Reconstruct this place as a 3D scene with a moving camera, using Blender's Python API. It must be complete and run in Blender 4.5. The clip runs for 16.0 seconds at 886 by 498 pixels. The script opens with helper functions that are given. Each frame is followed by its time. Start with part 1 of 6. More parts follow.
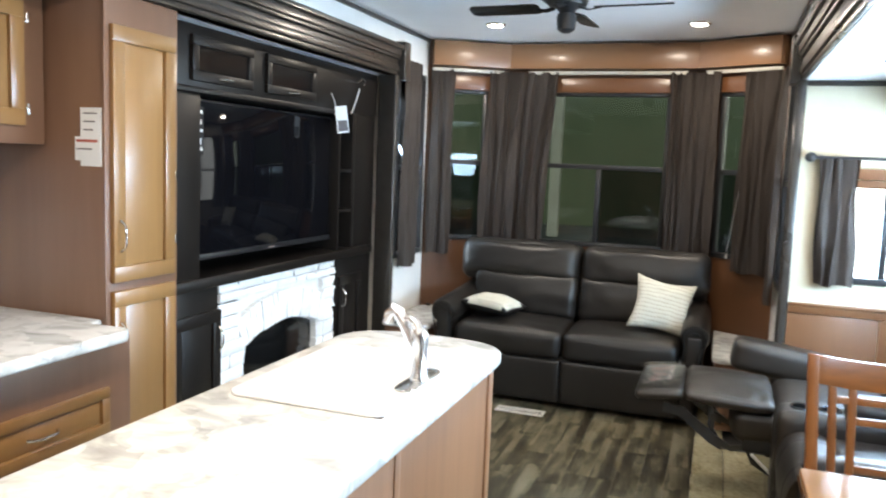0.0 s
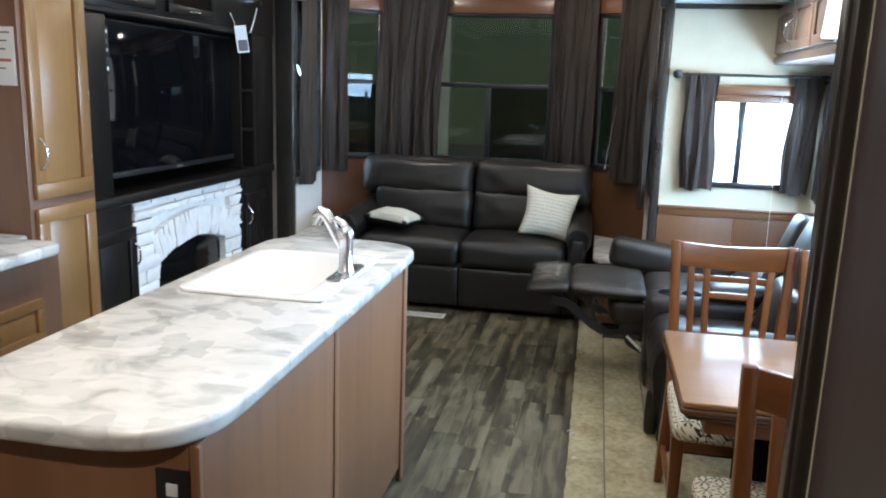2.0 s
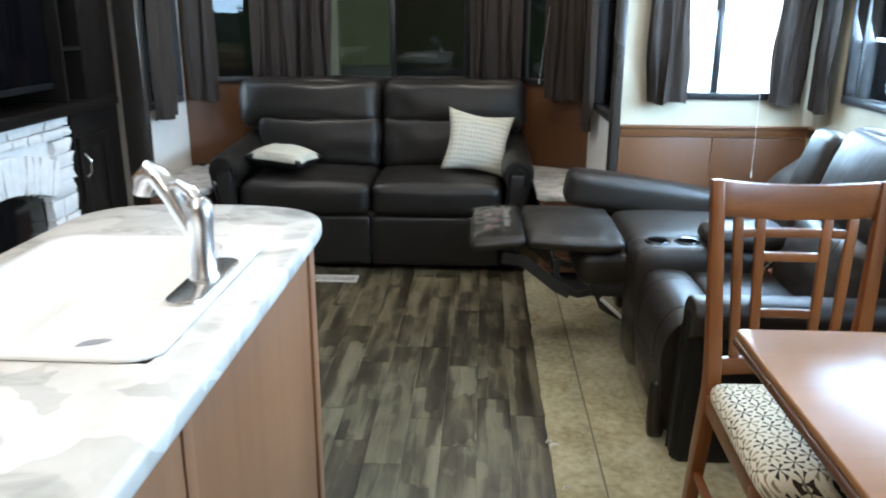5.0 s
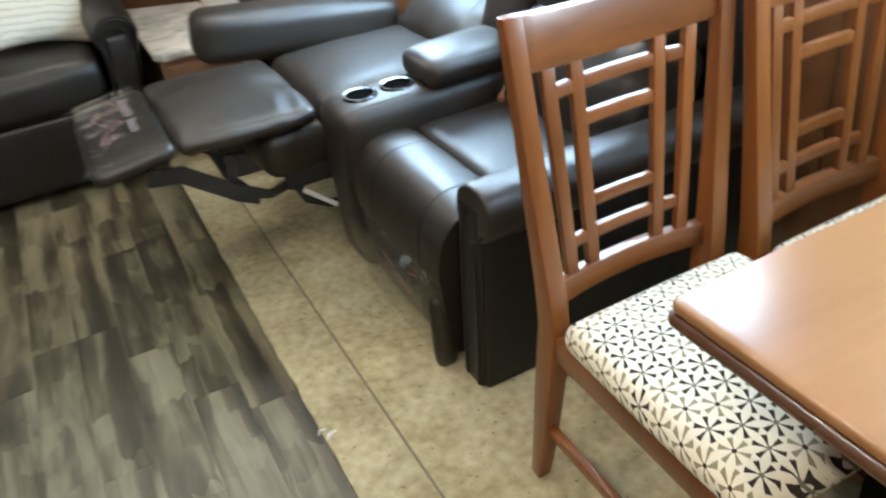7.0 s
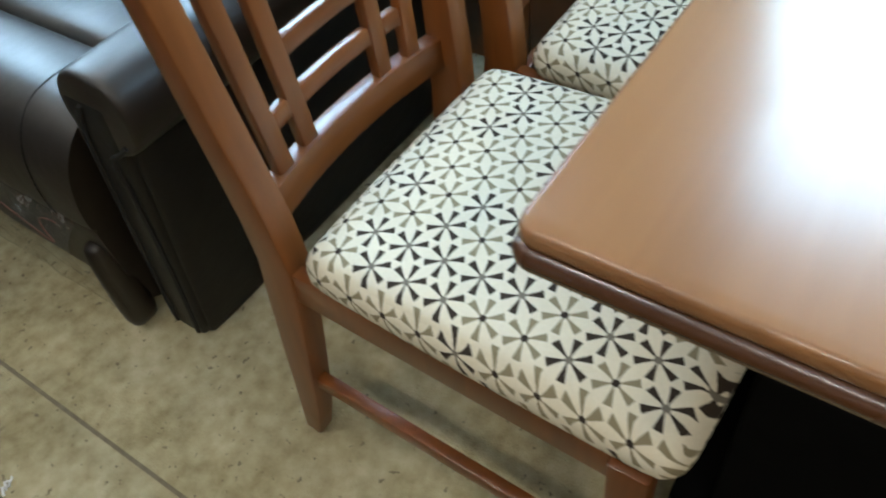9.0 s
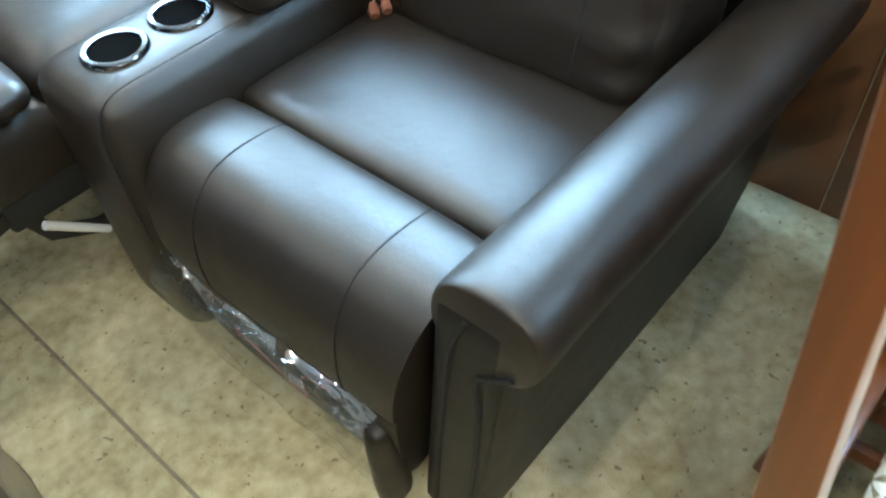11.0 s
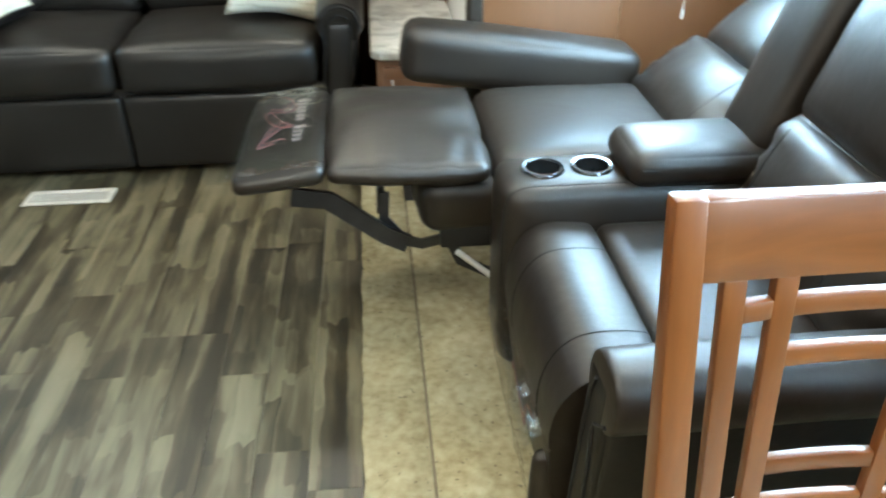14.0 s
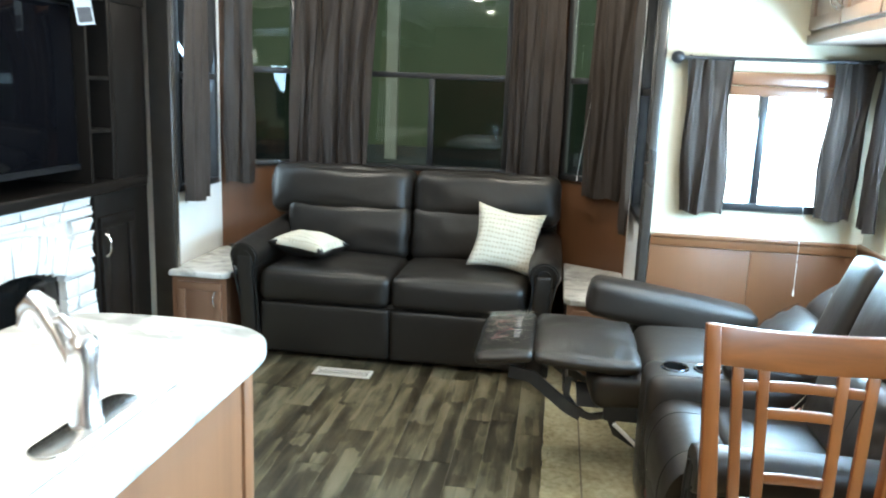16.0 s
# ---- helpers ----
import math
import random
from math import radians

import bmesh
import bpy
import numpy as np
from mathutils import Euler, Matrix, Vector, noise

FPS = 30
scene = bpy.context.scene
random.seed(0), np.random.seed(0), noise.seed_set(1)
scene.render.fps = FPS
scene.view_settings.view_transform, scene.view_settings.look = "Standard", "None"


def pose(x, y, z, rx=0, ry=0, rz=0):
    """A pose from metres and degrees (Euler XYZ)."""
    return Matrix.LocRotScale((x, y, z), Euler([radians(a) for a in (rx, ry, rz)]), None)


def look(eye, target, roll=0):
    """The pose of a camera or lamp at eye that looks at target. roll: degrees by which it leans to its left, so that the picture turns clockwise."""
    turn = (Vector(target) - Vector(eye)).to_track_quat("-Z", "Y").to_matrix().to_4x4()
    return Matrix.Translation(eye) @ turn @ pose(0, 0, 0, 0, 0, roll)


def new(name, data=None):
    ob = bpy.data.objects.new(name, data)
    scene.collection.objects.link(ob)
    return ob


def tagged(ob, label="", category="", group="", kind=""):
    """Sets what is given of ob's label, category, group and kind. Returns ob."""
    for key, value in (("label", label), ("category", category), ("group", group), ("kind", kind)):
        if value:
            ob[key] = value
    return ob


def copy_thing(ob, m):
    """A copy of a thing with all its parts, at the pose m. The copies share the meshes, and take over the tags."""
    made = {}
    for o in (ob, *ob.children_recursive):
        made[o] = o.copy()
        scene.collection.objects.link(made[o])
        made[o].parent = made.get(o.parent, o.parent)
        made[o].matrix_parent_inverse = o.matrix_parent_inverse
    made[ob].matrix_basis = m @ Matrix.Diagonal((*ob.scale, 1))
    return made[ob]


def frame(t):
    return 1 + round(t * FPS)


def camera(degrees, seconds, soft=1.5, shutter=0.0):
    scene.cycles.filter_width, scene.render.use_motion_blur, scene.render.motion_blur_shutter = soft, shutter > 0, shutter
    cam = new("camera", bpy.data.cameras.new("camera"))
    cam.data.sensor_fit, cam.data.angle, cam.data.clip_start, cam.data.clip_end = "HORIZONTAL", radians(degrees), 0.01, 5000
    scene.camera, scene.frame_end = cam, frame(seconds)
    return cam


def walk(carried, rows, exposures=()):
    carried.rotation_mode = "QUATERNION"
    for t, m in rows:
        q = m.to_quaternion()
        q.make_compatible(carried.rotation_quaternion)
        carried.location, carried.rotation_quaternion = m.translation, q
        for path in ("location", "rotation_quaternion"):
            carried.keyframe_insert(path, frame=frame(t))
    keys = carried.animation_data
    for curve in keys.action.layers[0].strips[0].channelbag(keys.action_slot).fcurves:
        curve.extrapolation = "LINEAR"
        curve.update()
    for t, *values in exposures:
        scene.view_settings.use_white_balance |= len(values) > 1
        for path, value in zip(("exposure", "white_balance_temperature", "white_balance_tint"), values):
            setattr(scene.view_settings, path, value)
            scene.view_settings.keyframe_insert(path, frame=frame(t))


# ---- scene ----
import functools

cam = camera(59.3, 16.0, 2.0, 0.4)
PATH = [
    (0, (0.032, -3.067, 1.55), (-0.627, -1.192, 1.328), 2.3),
    (0.5, (-0.01, -3.21, 1.569), (-0.511, -1.297, 1.273), 1.6),
    (1, (0.032, -3.327, 1.556), (-0.425, -1.412, 1.206), 0.7),
    (1.5, (0.043, -3.401, 1.538), (-0.364, -1.481, 1.153), 1.0),
    (2, (0.029, -3.389, 1.525), (-0.339, -1.465, 1.121), 1.9),
    (2.5, (0.001, -3.273, 1.5), (-0.349, -1.347, 1.088), 2.7),
    (3, (-0.039, -3.099, 1.482), (-0.388, -1.176, 1.057), 3.2),
    (5.5, (-0.259, -2.118, 1.382), (-0.226, -0.243, 0.686), -2.2),
    (6, (-0.201, -1.858, 1.376), (-0.022, -0.05, 0.54), -5.1),
    (6.5, (-0.172, -1.571, 1.344), (0.209, 0.154, 0.406), -7.0),
    (7, (-0.229, -1.36, 1.333), (0.452, 0.176, 0.249), -7.5),
    (7.5, (-0.185, -1.231, 1.256), (0.693, 0.075, 0.021), -9.0),
    (8, (-0.087, -1.132, 1.183), (0.919, -0.103, -0.206), -8.4),
    (8.5, (-0.01, -1.062, 1.141), (1.022, -0.195, -0.336), -7.4),
    (9, (0.026, -0.982, 1.104), (1.036, -0.121, -0.392), -8.5),
    (9.5, (0.004, -0.845, 1.114), (0.981, 0.07, -0.372), -9.6),
    (10, (-0.037, -0.672, 1.144), (0.948, 0.247, -0.334), -6.2),
    (12.5, (0.213, -0.32, 1.136), (1.027, 0.826, -0.286), -8.1),
    (13, (0.123, -0.47, 1.24), (0.795, 0.834, -0.12), -7.0),
    (13.5, (0.011, -0.732, 1.327), (0.495, 0.784, 0.116), -2.5),
    (14, (0.074, -0.995, 1.324), (0.222, 0.699, 0.272), -0.5),
    (14.5, (0.053, -1.264, 1.39), (0.002, 0.517, 0.482), 0.6),
    (15, (-0.03, -1.595, 1.425), (-0.152, 0.284, 0.751), 1.6),
    (15.5, (-0.039, -1.877, 1.479), (-0.235, 0.048, 0.974), 2.1),
    (16, (-0.016, -2.126, 1.481), (-0.293, -0.187, 1.078), 2.2),
]
EXPOSURES = [(0.0, 0.34, 7150, 14), (0.5, 0.15, 6900, 14), (1.5, -0.25, 6600, 13), (2.0, -0.29, 6560, 13), (3.0, -0.58, 6500, 12), (5.5, -0.14, 6700, 11), (6.0, 0.0, 6900, 12), (6.5, 0.32, 7200, 13), (7.2, 0.32, 7000, 10), (8.0, 0.0, 6700, 6), (9.0, -0.45, 6800, 7), (9.5, -0.45, 7050, 9),
             (10.2, 0.16, 6800, 4), (12.5, 0.90, 6350, 2), (13.2, 0.7, 6600, 2), (14.0, 0.66, 6900, 3), (16.0, 0.53, 6700, 5)]
walk(cam, [(t, look(eye, target, roll)) for t, eye, target, roll in PATH], EXPOSURES)

# ---- world and light ----
world = bpy.data.worlds.new("world")
scene.world = world
world.use_nodes = True
world.node_tree.nodes["Background"].inputs["Color"].default_value = (0.75, 0.85, 1.0, 1)
world.node_tree.nodes["Background"].inputs["Strength"].default_value = 0.5


def area_lamp(name, eye, target, w, h, watts, colour=(1, 1, 1)):
    data = bpy.data.lights.new(name, "AREA")
    data.shape, data.size, data.size_y = "RECTANGLE", w, h
    data.energy, data.color = watts, colour
    ob = new(name, data)
    ob.matrix_world = look(eye, target)
    return ob


DAY = (0.44, 0.70, 1.0)
WARM = (1.0, 0.95, 0.85)
# daylight in the openings of the windows
area_lamp("window_light", (0.90, 1.50, 1.27), (0.90, 0.0, 0.9), 0.55, 0.5, 46, DAY)
area_lamp("window_light", (1.36, 0.62, 1.27), (0.0, 0.62, 0.8), 1.12, 0.55, 125, DAY)
area_lamp("window_light", (1.36, -1.12, 1.36), (0.0, -1.12, 0.9), 1.05, 0.68, 68, DAY)
area_lamp("window_light", (-2.13, 2.2, 1.5), (0.0, 2.0, 1.2), 0.4, 1.1, 14, DAY)
# ceiling lamps
LAMPS = [(-1.43, 1.96), (-0.16, 2.06), (-0.97, -0.95), (-0.16, -0.30), (-0.95, -2.2), (-0.75, -3.8)]
for lx, ly in LAMPS:
    spot = bpy.data.lights.new("ceiling_bulb", "AREA")
    spot.shape, spot.size = "DISK", 0.09
    spot.energy, spot.color = {0: 12, 1: 12, 2: 12, 3: 10, 4: 24, 5: 26}.get(LAMPS.index((lx, ly)), 16), WARM
    sob = new("ceiling_bulb", spot)
    sob.matrix_world = pose(lx, ly, 2.425)
slide_bulb = bpy.data.lights.new("slide_bulb", "AREA")
slide_bulb.shape, slide_bulb.size, slide_bulb.energy, slide_bulb.color = "DISK", 0.12, 7, WARM
new("slide_bulb", slide_bulb).matrix_world = pose(0.72, 0.7, 2.02)

# ---- materials ----


def start_mat(name):
    m = bpy.data.materials.new(name)
    m.use_nodes = True
    nt = m.node_tree
    return m, nt.nodes, nt.links, nt.nodes["Principled BSDF"]


def rgba(c):
    return (c[0], c[1], c[2], 1)


def ramp(nodes, stops):
    r = nodes.new("ShaderNodeValToRGB")
    el = r.color_ramp.elements
    while len(el) < len(stops):
        el.new(0.5)
    for e, (p, c) in zip(el, stops):
        e.position, e.color = p, rgba(c)
    return r


def noise_node(nodes, links, scale, detail=4, stretch=(1, 1, 1), coord="Object", rough=0.55, distort=0.0):
    tc = nodes.new("ShaderNodeTexCoord")
    mp = nodes.new("ShaderNodeMapping")
    mp.inputs["Scale"].default_value = stretch
    links.new(tc.outputs[coord], mp.inputs["Vector"])
    n = nodes.new("ShaderNodeTexNoise")
    n.inputs["Scale"].default_value, n.inputs["Detail"].default_value = scale, detail
    n.inputs["Roughness"].default_value, n.inputs["Distortion"].default_value = rough, distort
    links.new(mp.outputs["Vector"], n.inputs["Vector"])
    return n


def math_node(nodes, links, op, a, b=None, c=None):
    n = nodes.new("ShaderNodeMath")
    n.operation = op
    for i, v in enumerate((a, b, c)):
        if v is None:
            continue
        if isinstance(v, (int, float)):
            n.inputs[i].default_value = v
        else:
            links.new(v, n.inputs[i])
    return n.outputs[0]


def mix_col(nodes, links, fac, a, b, blend="MIX"):
    n = nodes.new("ShaderNodeMix")
    n.data_type, n.blend_type = "RGBA", blend
    for sock, v in ((n.inputs[0], fac), (n.inputs[6], a), (n.inputs[7], b)):
        if isinstance(v, (int, float)):
            sock.default_value = v
        elif isinstance(v, tuple):
            sock.default_value = rgba(v)
        else:
            links.new(v, sock)
    return n.outputs[2]


def add_bump(nodes, links, bsdf, height, strength, dist=0.002):
    b = nodes.new("ShaderNodeBump")
    b.inputs["Strength"].default_value, b.inputs["Distance"].default_value = strength, dist
    links.new(height, b.inputs["Height"])
    links.new(b.outputs["Normal"], bsdf.inputs["Normal"])


def surface(name, c1, c2, rough=0.5, scale=8, stretch=(1, 1, 1), bump=0.1, bscale=200, metal=0.0, coat=0.0, rvar=0.1, detail=5, spec=0.5, bdist=0.001):
    """A surface of two tones at one scale, fine relief at another, and uneven gloss."""
    m, nodes, links, bsdf = start_mat(name)
    n = noise_node(nodes, links, scale, detail, stretch)
    r = ramp(nodes, [(0.3, c1), (0.7, c2)])
    links.new(n.outputs["Fac"], r.inputs["Fac"])
    big = noise_node(nodes, links, 2.3, 3)
    col = mix_col(nodes, links, math_node(nodes, links, "MULTIPLY", big.outputs["Fac"], 0.35), r.outputs["Color"], tuple(0.8 * v for v in c1))
    links.new(col, bsdf.inputs["Base Color"])
    rr = math_node(nodes, links, "MULTIPLY_ADD", big.outputs["Fac"], rvar * 2, rough - rvar)
    links.new(rr, bsdf.inputs["Roughness"])
    bsdf.inputs["Metallic"].default_value = metal
    bsdf.inputs["Coat Weight"].default_value = coat
    bsdf.inputs["Coat Roughness"].default_value = 0.15
    bsdf.inputs["Specular IOR Level"].default_value = spec
    if bump:
        fine = noise_node(nodes, links, bscale, 3, stretch)
        add_bump(nodes, links, bsdf, fine.outputs["Fac"], bump, bdist)
    return m


def emitter(name, colour, strength):
    m, nodes, links, bsdf = start_mat(name)
    bsdf.inputs["Base Color"].default_value = rgba(colour)
    bsdf.inputs["Emission Color"].default_value = rgba(colour)
    bsdf.inputs["Emission Strength"].default_value = strength
    return m


def glass_mat(name, tint, rough=0.02):
    m, nodes, links, bsdf = start_mat(name)
    out = nodes["Material Output"]
    tr = nodes.new("ShaderNodeBsdfTransparent")
    tr.inputs["Color"].default_value = rgba(tint)
    gl = nodes.new("ShaderNodeBsdfGlossy")
    gl.inputs["Roughness"].default_value = rough
    fr = nodes.new("ShaderNodeFresnel")
    fr.inputs["IOR"].default_value = 1.5
    mx = nodes.new("ShaderNodeMixShader")
    links.new(fr.outputs["Fac"], mx.inputs[0])
    links.new(tr.outputs[0], mx.inputs[1])
    links.new(gl.outputs[0], mx.inputs[2])
    links.new(mx.outputs[0], out.inputs["Surface"])
    return m


def film_mat():
    """Clear crinkled film: mostly see-through, with sharp glints."""
    m, nodes, links, bsdf = start_mat("clear_film")
    out = nodes["Material Output"]
    tr = nodes.new("ShaderNodeBsdfTransparent")
    tr.inputs["Color"].default_value = (0.93, 0.94, 0.94, 1)
    gl = nodes.new("ShaderNodeBsdfGlossy")
    gl.inputs["Roughness"].default_value = 0.04
    n = noise_node(nodes, links, 30, 3, (1, 0.5, 1.6))
    bp = nodes.new("ShaderNodeBump")
    bp.inputs["Strength"].default_value, bp.inputs["Distance"].default_value = 0.7, 0.008
    links.new(n.outputs["Fac"], bp.inputs["Height"])
    links.new(bp.outputs["Normal"], gl.inputs["Normal"])
    mx = nodes.new("ShaderNodeMixShader")
    mx.inputs[0].default_value = 0.27
    links.new(tr.outputs[0], mx.inputs[1])
    links.new(gl.outputs[0], mx.inputs[2])
    links.new(mx.outputs[0], out.inputs["Surface"])
    return m


def leather_mat(name, c1, c2, rough, spec=0.66):
    m, nodes, links, bsdf = start_mat(name)
    n = noise_node(nodes, links, 5, 4)
    r = ramp(nodes, [(0.3, c1), (0.75, c2)])
    links.new(n.outputs["Fac"], r.inputs["Fac"])
    links.new(r.outputs["Color"], bsdf.inputs["Base Color"])
    rr = math_node(nodes, links, "MULTIPLY_ADD", n.outputs["Fac"], 0.16, rough - 0.08)
    links.new(rr, bsdf.inputs["Roughness"])
    tc = nodes.new("ShaderNodeTexCoord")
    v = nodes.new("ShaderNodeTexVoronoi")
    v.inputs["Scale"].default_value = 420
    links.new(tc.outputs["Object"], v.inputs["Vector"])
    soft = noise_node(nodes, links, 14, 3)
    h = math_node(nodes, links, "MULTIPLY_ADD", v.outputs["Distance"], 0.25, math_node(nodes, links, "MULTIPLY", soft.outputs["Fac"], 4.0))
    add_bump(nodes, links, bsdf, h, 0.22, 0.0022)
    bsdf.inputs["Specular IOR Level"].default_value = spec
    return m


def wood_mat(name, c1, c2, rough=0.35, axis="z", coat=0.2, dens=9.0, spec=0.5):
    """Stained wood whose grain runs along the given axis."""
    m, nodes, links, bsdf = start_mat(name)
    st = {"x": (0.06, 1, 1), "y": (1, 0.06, 1), "z": (1, 1, 0.06)}[axis]
    g = noise_node(nodes, links, dens * 4, 6, st, distort=0.6)
    w = noise_node(nodes, links, dens * 0.45, 3, st)
    f = math_node(nodes, links, "MULTIPLY_ADD", w.outputs["Fac"], 0.7, math_node(nodes, links, "MULTIPLY", g.outputs["Fac"], 0.4))
    r = ramp(nodes, [(0.35, c1), (0.75, c2)])
    links.new(f, r.inputs["Fac"])
    info = nodes.new("ShaderNodeObjectInfo")
    tone = math_node(nodes, links, "MULTIPLY_ADD", info.outputs["Random"], 0.16, 0.92)
    hs = nodes.new("ShaderNodeHueSaturation")
    links.new(tone, hs.inputs["Value"])
    links.new(r.outputs["Color"], hs.inputs["Color"])
    links.new(hs.outputs["Color"], bsdf.inputs["Base Color"])
    rr = math_node(nodes, links, "MULTIPLY_ADD", w.outputs["Fac"], 0.2, rough - 0.1)
    links.new(rr, bsdf.inputs["Roughness"])
    bsdf.inputs["Coat Weight"].default_value = coat
    bsdf.inputs["Coat Roughness"].default_value = 0.2
    bsdf.inputs["Specular IOR Level"].default_value = spec
    fine = noise_node(nodes, links, dens * 22, 3, st)
    add_bump(nodes, links, bsdf, fine.outputs["Fac"], 0.12, 0.0008)
    return m


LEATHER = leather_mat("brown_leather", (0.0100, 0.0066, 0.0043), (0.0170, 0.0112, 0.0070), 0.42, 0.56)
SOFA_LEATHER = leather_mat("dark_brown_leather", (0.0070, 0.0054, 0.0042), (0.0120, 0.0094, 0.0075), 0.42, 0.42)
# for dark pieces, and for the loveseat's near arm where shade is coloured in
LEATHER_DARK = leather_mat("dark_and_shaded_leather", (0.0045, 0.004, 0.0037), (0.008, 0.007, 0.0065), 0.46, 0.34)
CHERRY = wood_mat("cherry_wood", (0.070, 0.0190, 0.0044), (0.215, 0.066, 0.0145), 0.33, coat=0.22)
CHERRY_X = wood_mat("cherry_wood_rail", (0.070, 0.0190, 0.0044), (0.215, 0.066, 0.0145), 0.33, "x", 0.22)
TABLE_WOOD = wood_mat("table_wood", (0.19, 0.082, 0.030), (0.28, 0.130, 0.051), 0.30, "x", 0.30, 6)
TABLE_EDGE = wood_mat("table_edge_wood", (0.060, 0.022, 0.008), (0.102, 0.039, 0.015), 0.28, "x", 0.3, 6)
MAPLE = wood_mat("golden_maple", (0.225, 0.115, 0.040), (0.305, 0.163, 0.062), 0.32, "z", 0.3, 5)
CABINET = wood_mat("brown_cabinet_wood", (0.15, 0.075, 0.043), (0.20, 0.105, 0.064), 0.38, "z", 0.15, 5)
ISLAND_WOOD = wood_mat("island_wood", (0.165, 0.070, 0.031), (0.270, 0.124, 0.058), 0.42, "z", 0.1, 5)
WAINSCOT = wood_mat("wainscot_wood", (0.112, 0.043, 0.0162), (0.155, 0.063, 0.0245), 0.36, "z", 0.2, 5)
# the wainscot wood again, darkened by the shade of the bay
WAINSCOT_SHADED = wood_mat("shaded_wainscot_wood", (0.088, 0.036, 0.0150), (0.125, 0.053, 0.022), 0.40, "z", 0.1, 5)
WAINSCOT_X = wood_mat("wainscot_trim_wood", (0.112, 0.043, 0.0162), (0.155, 0.063, 0.0245), 0.33, "x", 0.2, 5)
VALANCE = wood_mat("valance_wood", (0.22, 0.105, 0.048), (0.29, 0.145, 0.07), 0.30, "x", 0.3, 4)
DARK_PANEL = wood_mat("dark_brown_wall_panel", (0.030, 0.019, 0.016), (0.050, 0.033, 0.029), 0.40, "z", 0.1, 5)
GREYWOOD = wood_mat("taupe_cabinet_wood", (0.16, 0.105, 0.075), (0.22, 0.15, 0.11), 0.42, "z", 0.1, 5)
ESPRESSO = wood_mat("espresso_wood", (0.006, 0.0046, 0.0038), (0.011, 0.0084, 0.0068), 0.38, "y", 0.05, 4, 0.26)
ESPRESSO_Z = wood_mat("espresso_wood_upright", (0.006, 0.0046, 0.0038), (0.011, 0.0084, 0.0068), 0.38, "z", 0.05, 4, 0.26)
WALLPAPER = surface("cream_wall_board", (0.50, 0.452, 0.325), (0.58, 0.53, 0.40), 0.55, 6, bump=0.2, bscale=60)
WHITE_WALL = surface("white_wall_board", (0.72, 0.71, 0.68), (0.78, 0.77, 0.74), 0.5, 6, bump=0.15, bscale=60)
CEILING_WHITE = surface("white_ceiling_panel", (0.80, 0.81, 0.82), (0.85, 0.86, 0.87), 0.34, 3, bump=0.05, bscale=20)
TRIM_DARK = surface("dark_bronze_trim", (0.022, 0.017, 0.013), (0.035, 0.028, 0.022), 0.30, 12, bump=0.05, coat=0.3)
BLACK_METAL = surface("black_metal", (0.010, 0.010, 0.011), (0.02, 0.02, 0.021), 0.35, 20, bump=0.1)
BLACK_PLASTIC = surface("black_plastic", (0.010, 0.010, 0.011), (0.015, 0.015, 0.016), 0.3, 20, bump=0.03)
BLACK_MATT = surface("black_liner", (0.004, 0.004, 0.004), (0.008, 0.008, 0.008), 0.7, 20, bump=0.2)
BLACK_LINER = surface("black_pedestal_cloth", (0.003, 0.003, 0.003), (0.005, 0.005, 0.005), 0.95, 20, bump=0.2, spec=0.05)
SATIN = surface("satin_chrome", (0.86, 0.86, 0.87), (0.93, 0.93, 0.94), 0.27, 15, bump=0, metal=1.0, rvar=0.04)
STEEL = surface("bright_steel", (0.70, 0.70, 0.69), (0.78, 0.78, 0.77), 0.35, 15, bump=0, metal=0.25, rvar=0.04)
RING = surface("dark_chrome", (0.12, 0.125, 0.135), (0.18, 0.185, 0.20), 0.16, 15, bump=0, metal=1.0, rvar=0.03)
CHROME = surface("chrome", (0.78, 0.78, 0.80), (0.86, 0.86, 0.88), 0.10, 15, bump=0, metal=1.0, rvar=0.03)
NICKEL = surface("brushed_nickel", (0.62, 0.60, 0.56), (0.72, 0.70, 0.66), 0.24, 30, bump=0.05, metal=1.0, rvar=0.05)
SINK_WHITE = surface("white_sink", (0.88, 0.88, 0.87), (0.90, 0.90, 0.89), 0.18, 6, bump=0, rvar=0.03)
STONE = surface("white_stacked_stone", (0.70, 0.69, 0.67), (0.82, 0.81, 0.79), 0.75, 14, bump=0.45, bscale=45, bdist=0.006)
PAPER = surface("white_paper", (0.78, 0.78, 0.76), (0.82, 0.82, 0.80), 0.6, 30, bump=0.05)
INK = surface("printed_ink", (0.10, 0.09, 0.09), (0.14, 0.12, 0.12), 0.6, 30, bump=0)
RED_INK = surface("red_ink", (0.45, 0.10, 0.08), (0.5, 0.14, 0.1), 0.6, 30, bump=0)
PINK_INK = surface("pink_print", (0.30, 0.115, 0.105), (0.36, 0.15, 0.135), 0.5, 30, bump=0)
SILVER_INK = surface("silver_print", (0.36, 0.29, 0.27), (0.44, 0.36, 0.33), 0.4, 30, bump=0)
CURTAIN = surface("brown_curtain_cloth", (0.060, 0.047, 0.040), (0.094, 0.076, 0.066), 0.75, 9, (1, 1, 0.2), bump=0.4, bscale=500, spec=0.25)
VENT_MAT = surface("beige_vent_metal", (0.50, 0.47, 0.41), (0.58, 0.55, 0.49), 0.45, 20, bump=0.05)
SCREEN = surface("tv_screen", (0.003, 0.003, 0.004), (0.004, 0.004, 0.005), 0.05, 4, bump=0, rvar=0.01, spec=0.12)
SMOKED = surface("smoked_glass", (0.004, 0.004, 0.004), (0.006, 0.006, 0.006), 0.12, 4, bump=0, rvar=0.02)
